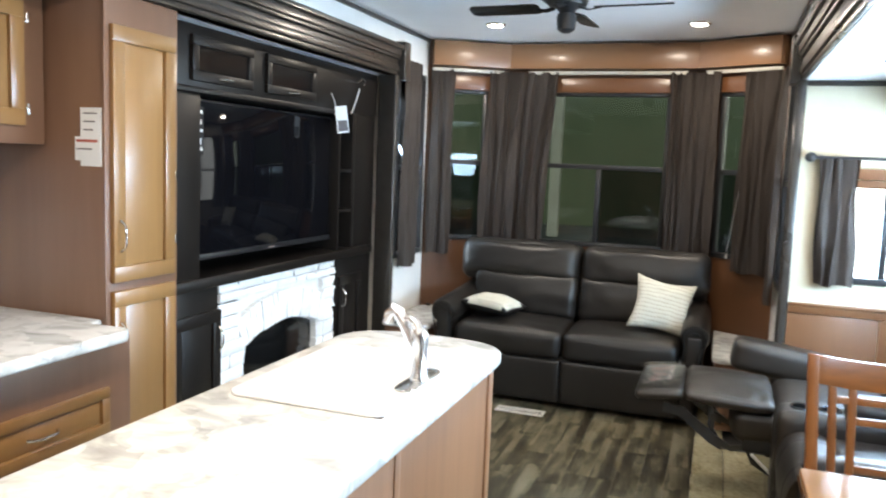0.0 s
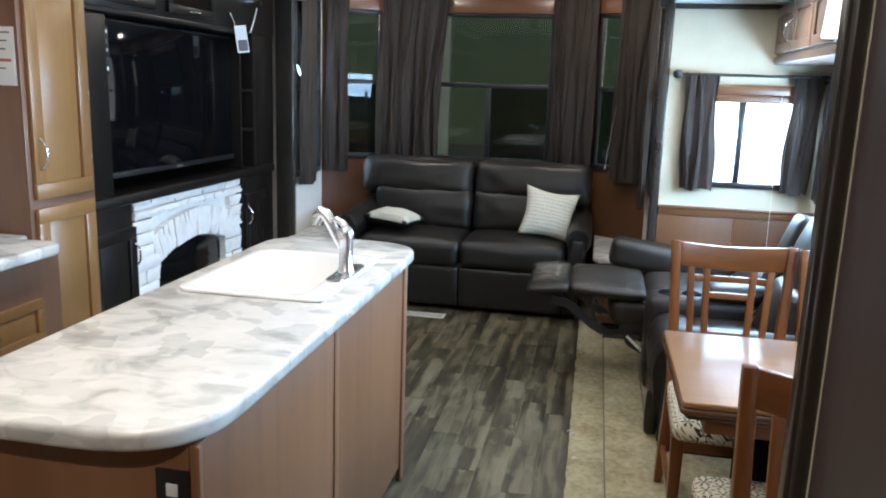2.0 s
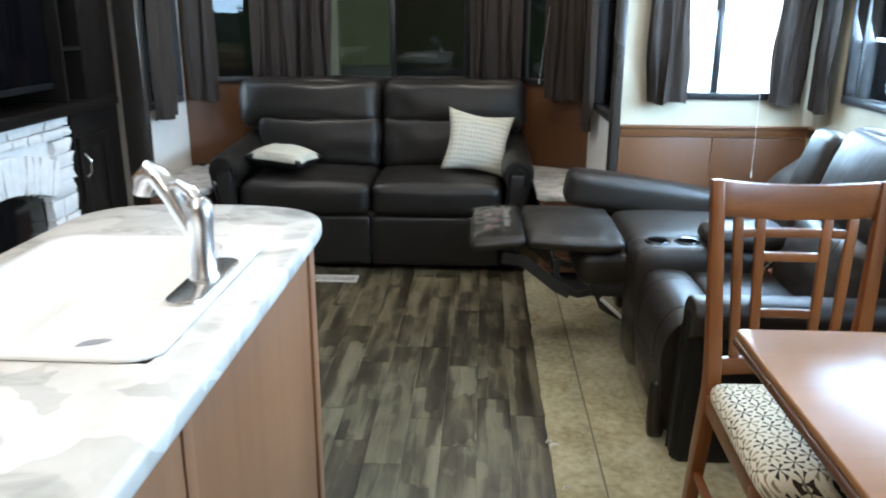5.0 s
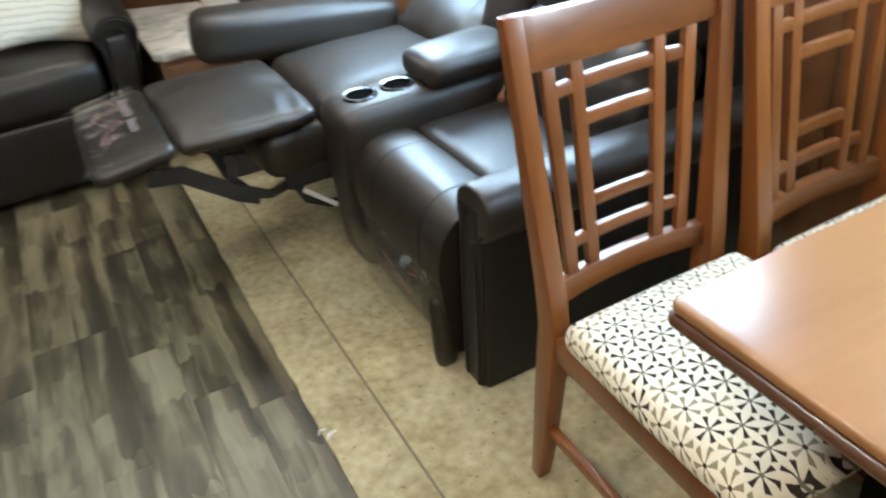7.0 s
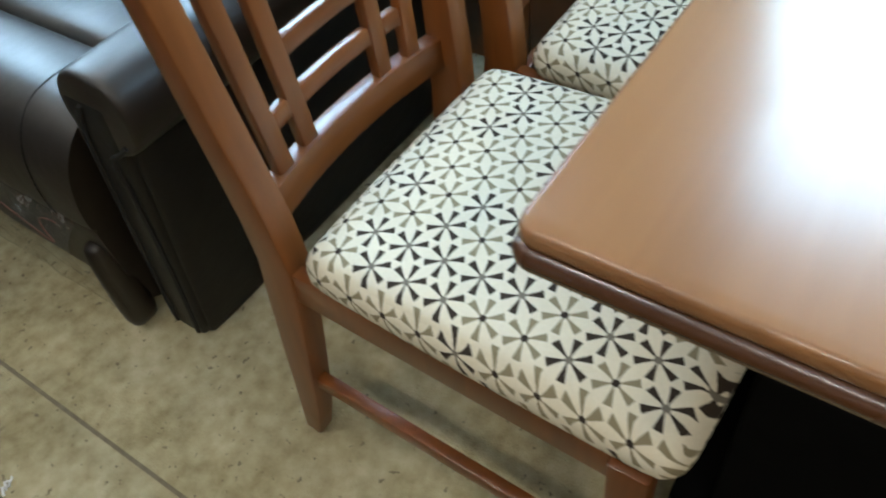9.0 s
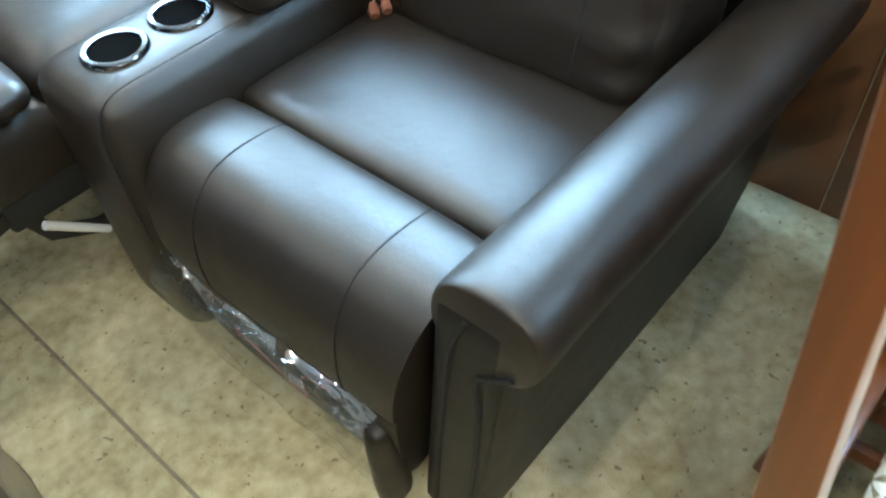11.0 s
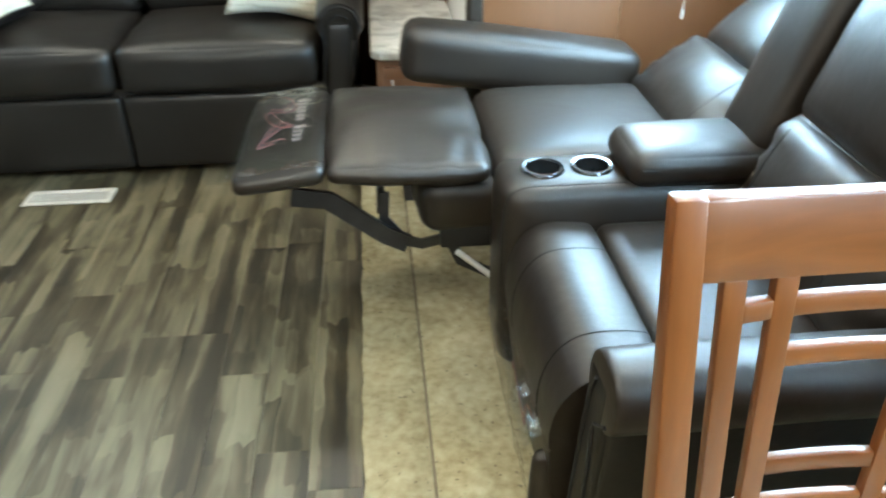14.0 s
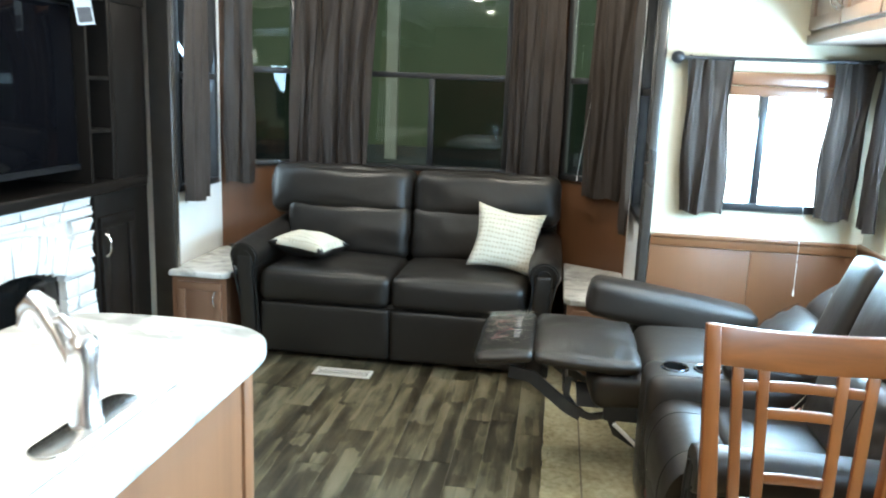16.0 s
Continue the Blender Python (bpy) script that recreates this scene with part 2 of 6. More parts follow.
# near-black without gloss: the shade down in a cup holder, as colour
CUP_SHADE = surface("cup_well_shadow", (0.003, 0.003, 0.003), (0.004, 0.004, 0.004), 0.9, 20, bump=0, spec=0.0)
COPPER = surface("wire_nut_copper", (0.16, 0.055, 0.03), (0.22, 0.085, 0.05), 0.45, 40, bump=0.1)
WIRE = surface("beige_wire", (0.30, 0.25, 0.18), (0.38, 0.32, 0.24), 0.5, 40, bump=0)
FILM = film_mat()
GLASS = glass_mat("window_glass", (0.92, 0.95, 0.95))
GLASS_DARK = glass_mat("tinted_window_glass", (0.60, 0.66, 0.60))
GLASS_SCREEN = glass_mat("screened_window_glass", (0.26, 0.30, 0.28))
BRIGHT = emitter("bright_daylight", (0.93, 0.97, 1.0), 6.0)
LAMP_GLOW = emitter("lamp_lens", (1.0, 0.95, 0.85), 40.0)
SHADE_GLOW = emitter("frosted_lamp_shade", (1.0, 0.97, 0.92), 2.2)


def showroom_mat():
    """Dim green hall wall seen through the back windows, with emission in place of hall light."""
    m, nodes, links, bsdf = start_mat("green_hall_glow")
    n = noise_node(nodes, links, 0.7, 3)
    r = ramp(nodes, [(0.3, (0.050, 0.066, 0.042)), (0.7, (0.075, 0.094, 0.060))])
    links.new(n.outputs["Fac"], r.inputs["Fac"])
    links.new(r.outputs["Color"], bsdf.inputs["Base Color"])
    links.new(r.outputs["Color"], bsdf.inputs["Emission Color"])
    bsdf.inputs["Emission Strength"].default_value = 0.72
    bsdf.inputs["Roughness"].default_value = 0.8
    return m


HALL = showroom_mat()
# weak emission stands in for the little light low in the hall
HALL_DARK = emitter("dark_hall_glow", (0.03, 0.033, 0.036), 0.7)


def counter_mat():
    """Laminate printed like river stone: pale patches with grey and tan veils."""
    m, nodes, links, bsdf = start_mat("stone_laminate")
    a = noise_node(nodes, links, 5.0, 5, (1, 1, 1), distort=1.2)
    r1 = ramp(nodes, [(0.33, (0.42, 0.41, 0.38)), (0.46, (0.66, 0.64, 0.60)), (0.56, (0.74, 0.73, 0.70)), (0.72, (0.56, 0.50, 0.42))])
    links.new(a.outputs["Fac"], r1.inputs["Fac"])
    tc = nodes.new("ShaderNodeTexCoord")
    warp = noise_node(nodes, links, 6, 3)
    vm = nodes.new("ShaderNodeVectorMath")
    vm.operation = "MULTIPLY_ADD"
    vm.inputs[1].default_value = (0.20, 0.20, 0.20)
    links.new(warp.outputs["Color"], vm.inputs[0])
    links.new(tc.outputs["Object"], vm.inputs[2])
    v = nodes.new("ShaderNodeTexVoronoi")
    v.inputs["Scale"].default_value = 10
    links.new(vm.outputs[0], v.inputs["Vector"])
    sep = nodes.new("ShaderNodeSeparateColor")
    links.new(v.outputs["Color"], sep.inputs[0])
    r2 = ramp(nodes, [(0.0, (0.24, 0.25, 0.25)), (0.22, (0.42, 0.42, 0.41)), (0.42, (0.66, 0.655, 0.64)), (1.0, (0.78, 0.77, 0.755))])
    links.new(sep.outputs[0], r2.inputs["Fac"])
    veil = noise_node(nodes, links, 9, 3.5, (0.62, 1.0, 1.0), distort=0.8)
    r3 = ramp(nodes, [(0.34, (0.24, 0.25, 0.25)), (0.44, (0.52, 0.52, 0.50)), (0.50, (0.72, 0.715, 0.70)), (0.66, (0.78, 0.775, 0.76))])
    links.new(veil.outputs["Fac"], r3.inputs["Fac"])
    base = mix_col(nodes, links, 0.68, r1.outputs["Color"], r3.outputs["Color"])
    col = mix_col(nodes, links, 0.33, base, r2.outputs["Color"])
    col = mix_col(nodes, links, 1.0, col, (0.91, 0.90, 0.875), "MULTIPLY")
    links.new(col, bsdf.inputs["Base Color"])
    bsdf.inputs["Roughness"].default_value = 0.27
    return m


COUNTER = counter_mat()


def plank_mat():
    """Grey-brown vinyl plank: each plank its own tone, long smoky streaks."""
    m, nodes, links, bsdf = start_mat("vinyl_plank")
    info = nodes.new("ShaderNodeObjectInfo")
    tc = nodes.new("ShaderNodeTexCoord")
    off = nodes.new("ShaderNodeVectorMath")
    off.operation = "MULTIPLY_ADD"
    comb = nodes.new("ShaderNodeCombineXYZ")
    links.new(info.outputs["Random"], comb.inputs[0])
    links.new(info.outputs["Random"], comb.inputs[1])
    links.new(info.outputs["Random"], comb.inputs[2])
    off.inputs[1].default_value = (31, 57, 13)
    links.new(comb.outputs[0], off.inputs[0])
    links.new(tc.outputs["Object"], off.inputs[2])

    def tex(scale, st, detail, dist):
        mp = nodes.new("ShaderNodeMapping")
        mp.inputs["Scale"].default_value = st
        links.new(off.outputs[0], mp.inputs["Vector"])
        n = nodes.new("ShaderNodeTexNoise")
        n.inputs["Scale"].default_value, n.inputs["Detail"].default_value, n.inputs["Distortion"].default_value = scale, detail, dist
        links.new(mp.outputs[0], n.inputs["Vector"])
        return n.outputs["Fac"]
    cloud = tex(10, (1.4, 0.22, 1), 3, 0.3)
    grain = tex(40, (1.5, 0.08, 1), 4, 0.2)
    sway = tex(7, (1, 0.6, 1), 3, 0.0)
    ragged_end = tex(26, (1, 0.2, 1), 4, 0.0)
    sep = nodes.new("ShaderNodeSeparateXYZ")
    links.new(off.outputs[0], sep.inputs[0])

    def strips(width, length, shift):
        """Random tone of each printed strip: swaying sides, ragged ends."""
        u = math_node(nodes, links, "MULTIPLY_ADD", sway, 0.05, math_node(nodes, links, "MULTIPLY_ADD", grain, 0.008, sep.outputs[0]))
        u = math_node(nodes, links, "FLOOR", math_node(nodes, links, "DIVIDE", math_node(nodes, links, "ADD", u, shift), width))
        w1 = nodes.new("ShaderNodeTexWhiteNoise")
        w1.noise_dimensions = "1D"
        links.new(u, w1.inputs["W"])
        v = math_node(nodes, links, "MULTIPLY_ADD", w1.outputs["Value"], 5.0, math_node(nodes, links, "MULTIPLY_ADD", ragged_end, 0.16, sep.outputs[1]))
        v = math_node(nodes, links, "FLOOR", math_node(nodes, links, "DIVIDE", v, length))
        cell = nodes.new("ShaderNodeCombineXYZ")
        links.new(u, cell.inputs[0])
        links.new(v, cell.inputs[1])
        w2 = nodes.new("ShaderNodeTexWhiteNoise")
        links.new(cell.outputs[0], w2.inputs["Vector"])
        return w2.outputs["Value"]
    big, small = strips(0.062, 0.34, 0.0), strips(0.037, 0.21, 0.017)
    f = math_node(nodes, links, "MULTIPLY_ADD", grain, 0.09, math_node(nodes, links, "MULTIPLY", cloud, 0.74))
    f = math_node(nodes, links, "MULTIPLY_ADD", big, 0.20, f)
    f = math_node(nodes, links, "MULTIPLY_ADD", small, 0.09, f)
    f = math_node(nodes, links, "MULTIPLY_ADD", info.outputs["Random"], 0.07, math_node(nodes, links, "SUBTRACT", f, 0.075))
    r = ramp(nodes, [(0.34, (0.022, 0.0170, 0.0090)), (0.43, (0.041, 0.0325, 0.0180)), (0.50, (0.065, 0.0525, 0.0295)), (0.56, (0.108, 0.090, 0.053)), (0.64, (0.154, 0.131, 0.080)), (0.76, (0.187, 0.161, 0.103))])
    links.new(f, r.inputs["Fac"])
    links.new(r.outputs["Color"], bsdf.inputs["Base Color"])
    bsdf.inputs["Roughness"].default_value = 0.40
    add_bump(nodes, links, bsdf, grain, 0.15, 0.0008)
    return m


PLANK = plank_mat()


def carpet_mat():
    """Low beige pile, mottled, with dark flecks and flattened patches."""
    m, nodes, links, bsdf = start_mat("beige_carpet")
    big = noise_node(nodes, links, 5, 5, distort=0.5)
    mid = noise_node(nodes, links, 38, 4)
    f = math_node(nodes, links, "MULTIPLY_ADD", mid.outputs["Fac"], 0.5, math_node(nodes, links, "MULTIPLY", big.outputs["Fac"], 0.6))
    r = ramp(nodes, [(0.38, (0.245, 0.203, 0.112)), (0.55, (0.380, 0.330, 0.202)), (0.72, (0.49, 0.436, 0.290))])
    links.new(f, r.inputs["Fac"])
    fl = noise_node(nodes, links, 70, 2)
    flk = ramp(nodes, [(0.66, (0, 0, 0)), (0.72, (1, 1, 1))])
    links.new(fl.outputs["Fac"], flk.inputs["Fac"])
    fac = math_node(nodes, links, "MULTIPLY", flk.outputs["Color"], 0.7)
    col = mix_col(nodes, links, fac, r.outputs["Color"], (0.10, 0.085, 0.06))
    links.new(col, bsdf.inputs["Base Color"])
    bsdf.inputs["Roughness"].default_value = 0.9
    bsdf.inputs["Specular IOR Level"].default_value = 0.15
    pile = noise_node(nodes, links, 320, 3)
    add_bump(nodes, links, bsdf, pile.outputs["Fac"], 0.7, 0.004)
    return m


CARPET = carpet_mat()
SEAM = surface("carpet_seam_tan", (0.14, 0.115, 0.075), (0.20, 0.168, 0.112), 0.9, 60, bump=0.5)


def floral_mat():
    """Cream seat cloth with rows of six-armed flowers, dark brown or taupe."""
    m, nodes, links, bsdf = start_mat("floral_seat_cloth")
    tc = nodes.new("ShaderNodeTexCoord")
    sep = nodes.new("ShaderNodeSeparateXYZ")
    links.new(tc.outputs["Object"], sep.inputs[0])
    s = 0.0465
    mt = functools.partial(math_node, nodes, links)
    py = mt("DIVIDE", mt("ADD", sep.outputs[1], mt("MULTIPLY", sep.outputs[2], -0.6)), s)
    px = mt("DIVIDE", mt("ADD", mt("ADD", sep.outputs[0], 0.011), mt("MULTIPLY", mt("SIGN", sep.outputs[0]), mt("MULTIPLY", mt("MAXIMUM", mt("SUBTRACT", 0.47, sep.outputs[2]), 0.0), 0.8))), s * math.sqrt(3))

    def node_of(half):
        """The offset from the nearest lattice point of one of the two square-cornered sets, and that point."""
        cx = mt("ADD", mt("ROUND", mt("SUBTRACT", px, half)), half)
        cy = mt("ADD", mt("ROUND", mt("SUBTRACT", py, half)), half)
        dx = mt("MULTIPLY", mt("SUBTRACT", px, cx), math.sqrt(3))
        dy = mt("SUBTRACT", py, cy)
        return dx, dy, mt("SQRT", mt("ADD", mt("MULTIPLY", dx, dx), mt("MULTIPLY", dy, dy))), cx, cy
    ax, ay, ar, acx, acy = node_of(0.0)
    bx, by, br, bcx, bcy = node_of(0.5)
    pick = mt("LESS_THAN", br, ar)

    def choose(a, b):
        return mt("ADD", mt("MULTIPLY", b, pick), mt("MULTIPLY", a, mt("SUBTRACT", 1.0, pick)))
    rad = choose(ar, br)
    ang = mt("ARCTAN2", choose(ay, by), choose(ax, bx))
    turn = mt("MULTIPLY_ADD", ang, 6 / (2 * math.pi), 12.5)
    wedge = mt("ABSOLUTE", mt("SUBTRACT", mt("FRACT", turn), 0.5))
    width = mt("MULTIPLY_ADD", rad, 0.08, 0.158)
    arm = mt("MULTIPLY", mt("LESS_THAN", wedge, width), mt("LESS_THAN", mt("MULTIPLY", rad, mt("COSINE", mt("MULTIPLY", wedge, 1.0))), 0.475))
    dot = mt("LESS_THAN", rad, 0.085)
    mask = mt("MAXIMUM", arm, dot)
    cell = nodes.new("ShaderNodeCombineXYZ")
    links.new(choose(acx, bcx), cell.inputs[0])
    links.new(choose(acy, bcy), cell.inputs[1])
    wn = nodes.new("ShaderNodeTexWhiteNoise")
    links.new(cell.outputs[0], wn.inputs["Vector"])
    dark = mt("GREATER_THAN", wn.outputs["Value"], 0.52)
    ink = mix_col(nodes, links, dark, (0.235, 0.200, 0.125), (0.034, 0.025, 0.018))
    heart = mix_col(nodes, links, dark, (0.03, 0.022, 0.016), (0.16, 0.14, 0.11))
    ink = mix_col(nodes, links, dot, ink, heart)
    weave = noise_node(nodes, links, 260, 2)
    cream = mix_col(nodes, links, weave.outputs["Fac"], (0.60, 0.545, 0.415), (0.71, 0.655, 0.53))
    links.new(mix_col(nodes, links, mask, cream, ink), bsdf.inputs["Base Color"])
    bsdf.inputs["Roughness"].default_value = 0.8
    bsdf.inputs["Specular IOR Level"].default_value = 0.2
    add_bump(nodes, links, bsdf, weave.outputs["Fac"], 0.3, 0.001)
    return m


FLORAL = floral_mat()


def pillow_mat():
    """Cream cushion cloth with broken taupe bands."""
    m, nodes, links, bsdf = start_mat("cream_pillow_cloth")
    tc = nodes.new("ShaderNodeTexCoord")
    w1 = nodes.new("ShaderNodeTexWave")
    w1.bands_direction = "Z"
    w1.inputs["Scale"].default_value, w1.inputs["Distortion"].default_value = 12, 3.0
    w2 = nodes.new("ShaderNodeTexWave")
    w2.bands_direction = "X"
    w2.inputs["Scale"].default_value, w2.inputs["Distortion"].default_value = 16, 2.5
    links.new(tc.outputs["Object"], w1.inputs["Vector"])
    links.new(tc.outputs["Object"], w2.inputs["Vector"])
    blot = noise_node(nodes, links, 46, 3, (1.0, 1.0, 0.8))
    f = math_node(nodes, links, "MULTIPLY", w1.outputs["Fac"], math_node(nodes, links, "MULTIPLY_ADD", w2.outputs["Fac"], 0.45, math_node(nodes, links, "MULTIPLY", blot.outputs["Fac"], 0.75)))
    r = ramp(nodes, [(0.30, (0.52, 0.490, 0.400)), (0.66, (0.38, 0.348, 0.270))])
    links.new(f, r.inputs["Fac"])
    links.new(r.outputs["Color"], bsdf.inputs["Base Color"])
    bsdf.inputs["Roughness"].default_value = 0.85
    weave = noise_node(nodes, links, 240, 2)
    add_bump(nodes, links, bsdf, weave.outputs["Fac"], 0.4, 0.001)
    return m


PILLOW = pillow_mat()

# ---- mesh helpers ----


def box(x0, x1, y0, y1, z0, z1, bev=0.004, seg=2, bm=None):
    """A box with softened edges, alone or added to bm."""
    b = bmesh.new()
    m = Matrix.LocRotScale(((x0 + x1) / 2, (y0 + y1) / 2, (z0 + z1) / 2), None, (abs(x1 - x0), abs(y1 - y0), abs(z1 - z0)))
    bmesh.ops.create_cube(b, size=1, matrix=m)
    if bev:
        bmesh.ops.bevel(b, geom=b.edges[:], offset=min(bev, 0.45 * min(abs(x1 - x0), abs(y1 - y0), abs(z1 - z0))), segments=seg, profile=0.5, affect="EDGES")
    return b if bm is None else join(bm, b)


def join(bm, other):
    me = bpy.data.meshes.new("tmp")
    other.to_mesh(me)
    other.free()
    bm.from_mesh(me)
    bpy.data.meshes.remove(me)
    return bm


def moved(bm, m):
    bmesh.ops.transform(bm, matrix=m, verts=bm.verts[:])
    return bm


def cushion(x0, x1, y0, y1, z0, z1, r=0.04, puff=(0, 0, 0.02), cuts=11, wrinkle=0.0, seed=0.0):
    """A rounded, stuffed block; puff is the swell of its faces along each axis."""
    b = bmesh.new()
    bmesh.ops.create_cube(b, size=2)
    bmesh.ops.subdivide_edges(b, edges=b.edges[:], cuts=cuts, use_grid_fill=True)
    half = Vector((x1 - x0, y1 - y0, z1 - z0)) / 2
    mid = Vector((x0 + x1, y0 + y1, z0 + z1)) / 2
    r = min(r, 0.98 * min(half))
    for v in b.verts:
        u = Vector([math.sin(c * math.pi / 2) for c in v.co])
        p = Vector([u[i] * half[i] for i in range(3)])
        inner = Vector([max(-(half[i] - r), min(half[i] - r, p[i])) for i in range(3)])
        d = p - inner
        if d.length > 1e-9:
            p = inner + d.normalized() * r
        for i in range(3):
            j, k = (i + 1) % 3, (i + 2) % 3
            w = (1 - u[j] ** 2) * (1 - u[k] ** 2)
            p[i] += puff[i] * u[i] * w
        if wrinkle:
            q = (p + mid) * 9 + Vector((seed, seed, 0))
            p += d.normalized() * wrinkle * noise.noise(q) if d.length > 1e-9 else Vector((0, 0, wrinkle * noise.noise(q)))
        v.co = p + mid
    return b


def tube(points, r, seg=10, caps=True):
    """A round bar swept along points."""
    b = bmesh.new()
    pts = [Vector(p) for p in points]
    rings = []
    up = Vector((0.13, 0.21, 1)).normalized()
    for i, p in enumerate(pts):
        t = (pts[min(i + 1, len(pts) - 1)] - pts[max(i - 1, 0)]).normalized()
        a = t.cross(up)
        if a.length < 1e-3:
            a = t.cross(Vector((1, 0, 0)))
        a.normalize()
        c = t.cross(a).normalized()
        rr = r[i] if isinstance(r, (list, tuple)) else r
        rings.append([b.verts.new(p + rr * (math.cos(2 * math.pi * k / seg) * a + math.sin(2 * math.pi * k / seg) * c)) for k in range(seg)])
    for r0, r1 in zip(rings, rings[1:]):
        for k in range(seg):
            b.faces.new((r0[k], r0[(k + 1) % seg], r1[(k + 1) % seg], r1[k]))
    if caps:
        b.faces.new(rings[0][::-1])
        b.faces.new(rings[-1])
    bmesh.ops.recalc_face_normals(b, faces=b.faces[:])
    return b


def sweep_rect(points, w, d, side=(1, 0, 0), bev=0.0):
    """A bar of rectangular section, w across along side and d across the other way, swept along points."""
    b = bmesh.new()
    pts = [Vector(p) for p in points]
    sd = Vector(side).normalized()
    rings = []
    for i, p in enumerate(pts):
        t = (pts[min(i + 1, len(pts) - 1)] - pts[max(i - 1, 0)]).normalized()
        n = t.cross(sd).normalized()
        ww = w[i] if isinstance(w, (list, tuple)) else w
        dd = d[i] if isinstance(d, (list, tuple)) else d
        rings.append([b.verts.new(p + sd * ww * sx / 2 + n * dd * sy / 2) for sx, sy in ((-1, -1), (1, -1), (1, 1), (-1, 1))])
    for r0, r1 in zip(rings, rings[1:]):
        for k in range(4):
            b.faces.new((r0[k], r0[(k + 1) % 4], r1[(k + 1) % 4], r1[k]))
    b.faces.new(rings[0][::-1])
    b.faces.new(rings[-1])
    bmesh.ops.recalc_face_normals(b, faces=b.faces[:])
    if bev:
        bmesh.ops.bevel(b, geom=[e for e in b.edges if len(e.link_faces) == 2 and e.calc_face_angle(0) > 0.9], offset=bev, segments=2, profile=0.5, affect="EDGES")
    return b


def lathe(profile, seg=24, centre=(0, 0, 0)):
    """A turned body from (radius, height) pairs."""
    b = bmesh.new()
    c = Vector(centre)
    rings = [[b.verts.new(c + Vector((r * math.cos(2 * math.pi * k / seg), r * math.sin(2 * math.pi * k / seg), z))) for k in range(seg)] for r, z in profile]
    for r0, r1 in zip(rings, rings[1:]):
        for k in range(seg):
            b.faces.new((r0[k], r0[(k + 1) % seg], r1[(k + 1) % seg], r1[k]))
    b.faces.new(rings[0][::-1])
    b.faces.new(rings[-1])
    bmesh.ops.recalc_face_normals(b, faces=b.faces[:])
    return b


def slab(outline, z0, z1, bev=0.0, seg=3, hole=None):
    """An extruded outline of (x, y) pairs, with an optional hole of as many points, and rounded rims."""
    b = bmesh.new()
    lo = [b.verts.new((x, y, z0)) for x, y in outline]
    hi = [b.verts.new((x, y, z1)) for x, y in outline]
    n = len(outline)
    for k in range(n):
        b.faces.new((lo[k], lo[(k + 1) % n], hi[(k + 1) % n], hi[k]))
    if hole is None:
        b.faces.new(lo[::-1])
        b.faces.new(hi)
    else:
        hl = [b.verts.new((x, y, z0)) for x, y in hole]
        hh = [b.verts.new((x, y, z1)) for x, y in hole]
        for k in range(n):
            j = (k + 1) % n
            b.faces.new((hl[j], hl[k], hh[k], hh[j]))
            b.faces.new((hi[k], hi[j], hh[j], hh[k]))
            b.faces.new((lo[j], lo[k], hl[k], hl[j]))
    bmesh.ops.recalc_face_normals(b, faces=b.faces[:])
    if bev:
        es = [e for e in b.edges if abs(e.verts[0].co.z - e.verts[1].co.z) < 1e-6 and len(e.link_faces) == 2 and e.calc_face_angle(0) > 1.0]
        bmesh.ops.bevel(b, geom=es, offset=bev, segments=seg, profile=0.5, affect="EDGES")
    return b


def rounded(x0, x1, y0, y1, r, n=6):
    """The outline of a rectangle with rounded corners."""
    out = []
    for cx, cy, a in ((x1 - r, y1 - r, 0), (x0 + r, y1 - r, 90), (x0 + r, y0 + r, 180), (x1 - r, y0 + r, 270)):
        for k in range(n + 1):
            t = radians(a + 90 * k / n)
            out.append((cx + r * math.cos(t), cy + r * math.sin(t)))
    return out


def put(name, bm, material, origin=(0, 0, 0), parent=None, smooth=True):
    moved(bm, Matrix.Translation(-Vector(origin)))
    me = bpy.data.meshes.new(name)
    bm.to_mesh(me)
    bm.free()
    me.materials.append(material)
    if smooth:
        me.shade_smooth()
        me.set_sharp_from_angle(angle=radians(40))
    ob = new(name, me)
    if parent is not None:
        ob.parent = parent
    else:
        ob.location = origin
    ob["origin"] = tuple(origin)
    return ob


def thing(name, origin, label, category, group=""):
    """An empty at the base of a thing; its parts hang under it."""
    ob = new(name)
    ob.empty_display_size = 0.05
    ob.location = origin
    ob["origin"] = tuple(origin)
    return tagged(ob, label, category, group)


def part(name, bm, material, parent, label="", smooth=True):
    """One mesh, given in world metres, under a thing or a part."""
    ob = put(name, bm, material, tuple(parent["origin"]), parent, smooth)
    return tagged(ob, label) if label else ob


def structure(name, bm, material, label="", category="", smooth=True):
    ob = put(name, bm, material, (0, 0, 0), None, smooth)
    return tagged(ob, label, category, "", "structure")


def along(p0, p1):
    """The frame of a wall: u along it from p0 to p1, v to its left, z up."""
    d = Vector((p1[0] - p0[0], p1[1] - p0[1], 0))
    return Matrix.Translation((p0[0], p0[1], 0)) @ Matrix.Rotation(math.atan2(d.y, d.x), 4, "Z"), d.length


def smooth_line(pts, n):
    """A rounded line through the points, n steps from each to the next."""
    vs = [Vector(p).to_3d() for p in pts]
    out = []
    for i in range(len(vs) - 1):
        a, b, c, d = vs[max(i - 1, 0)], vs[i], vs[i + 1], vs[min(i + 2, len(vs) - 1)]
        for k in range(n):
            t = k / n
            out.append(0.5 * (2 * b + (c - a) * t + (2 * a - 5 * b + 4 * c - d) * t * t + (3 * b - a - 3 * c + d) * t ** 3))
    out.append(vs[-1])
    dim = len(pts[0])
    return [tuple(v[:dim]) for v in out]


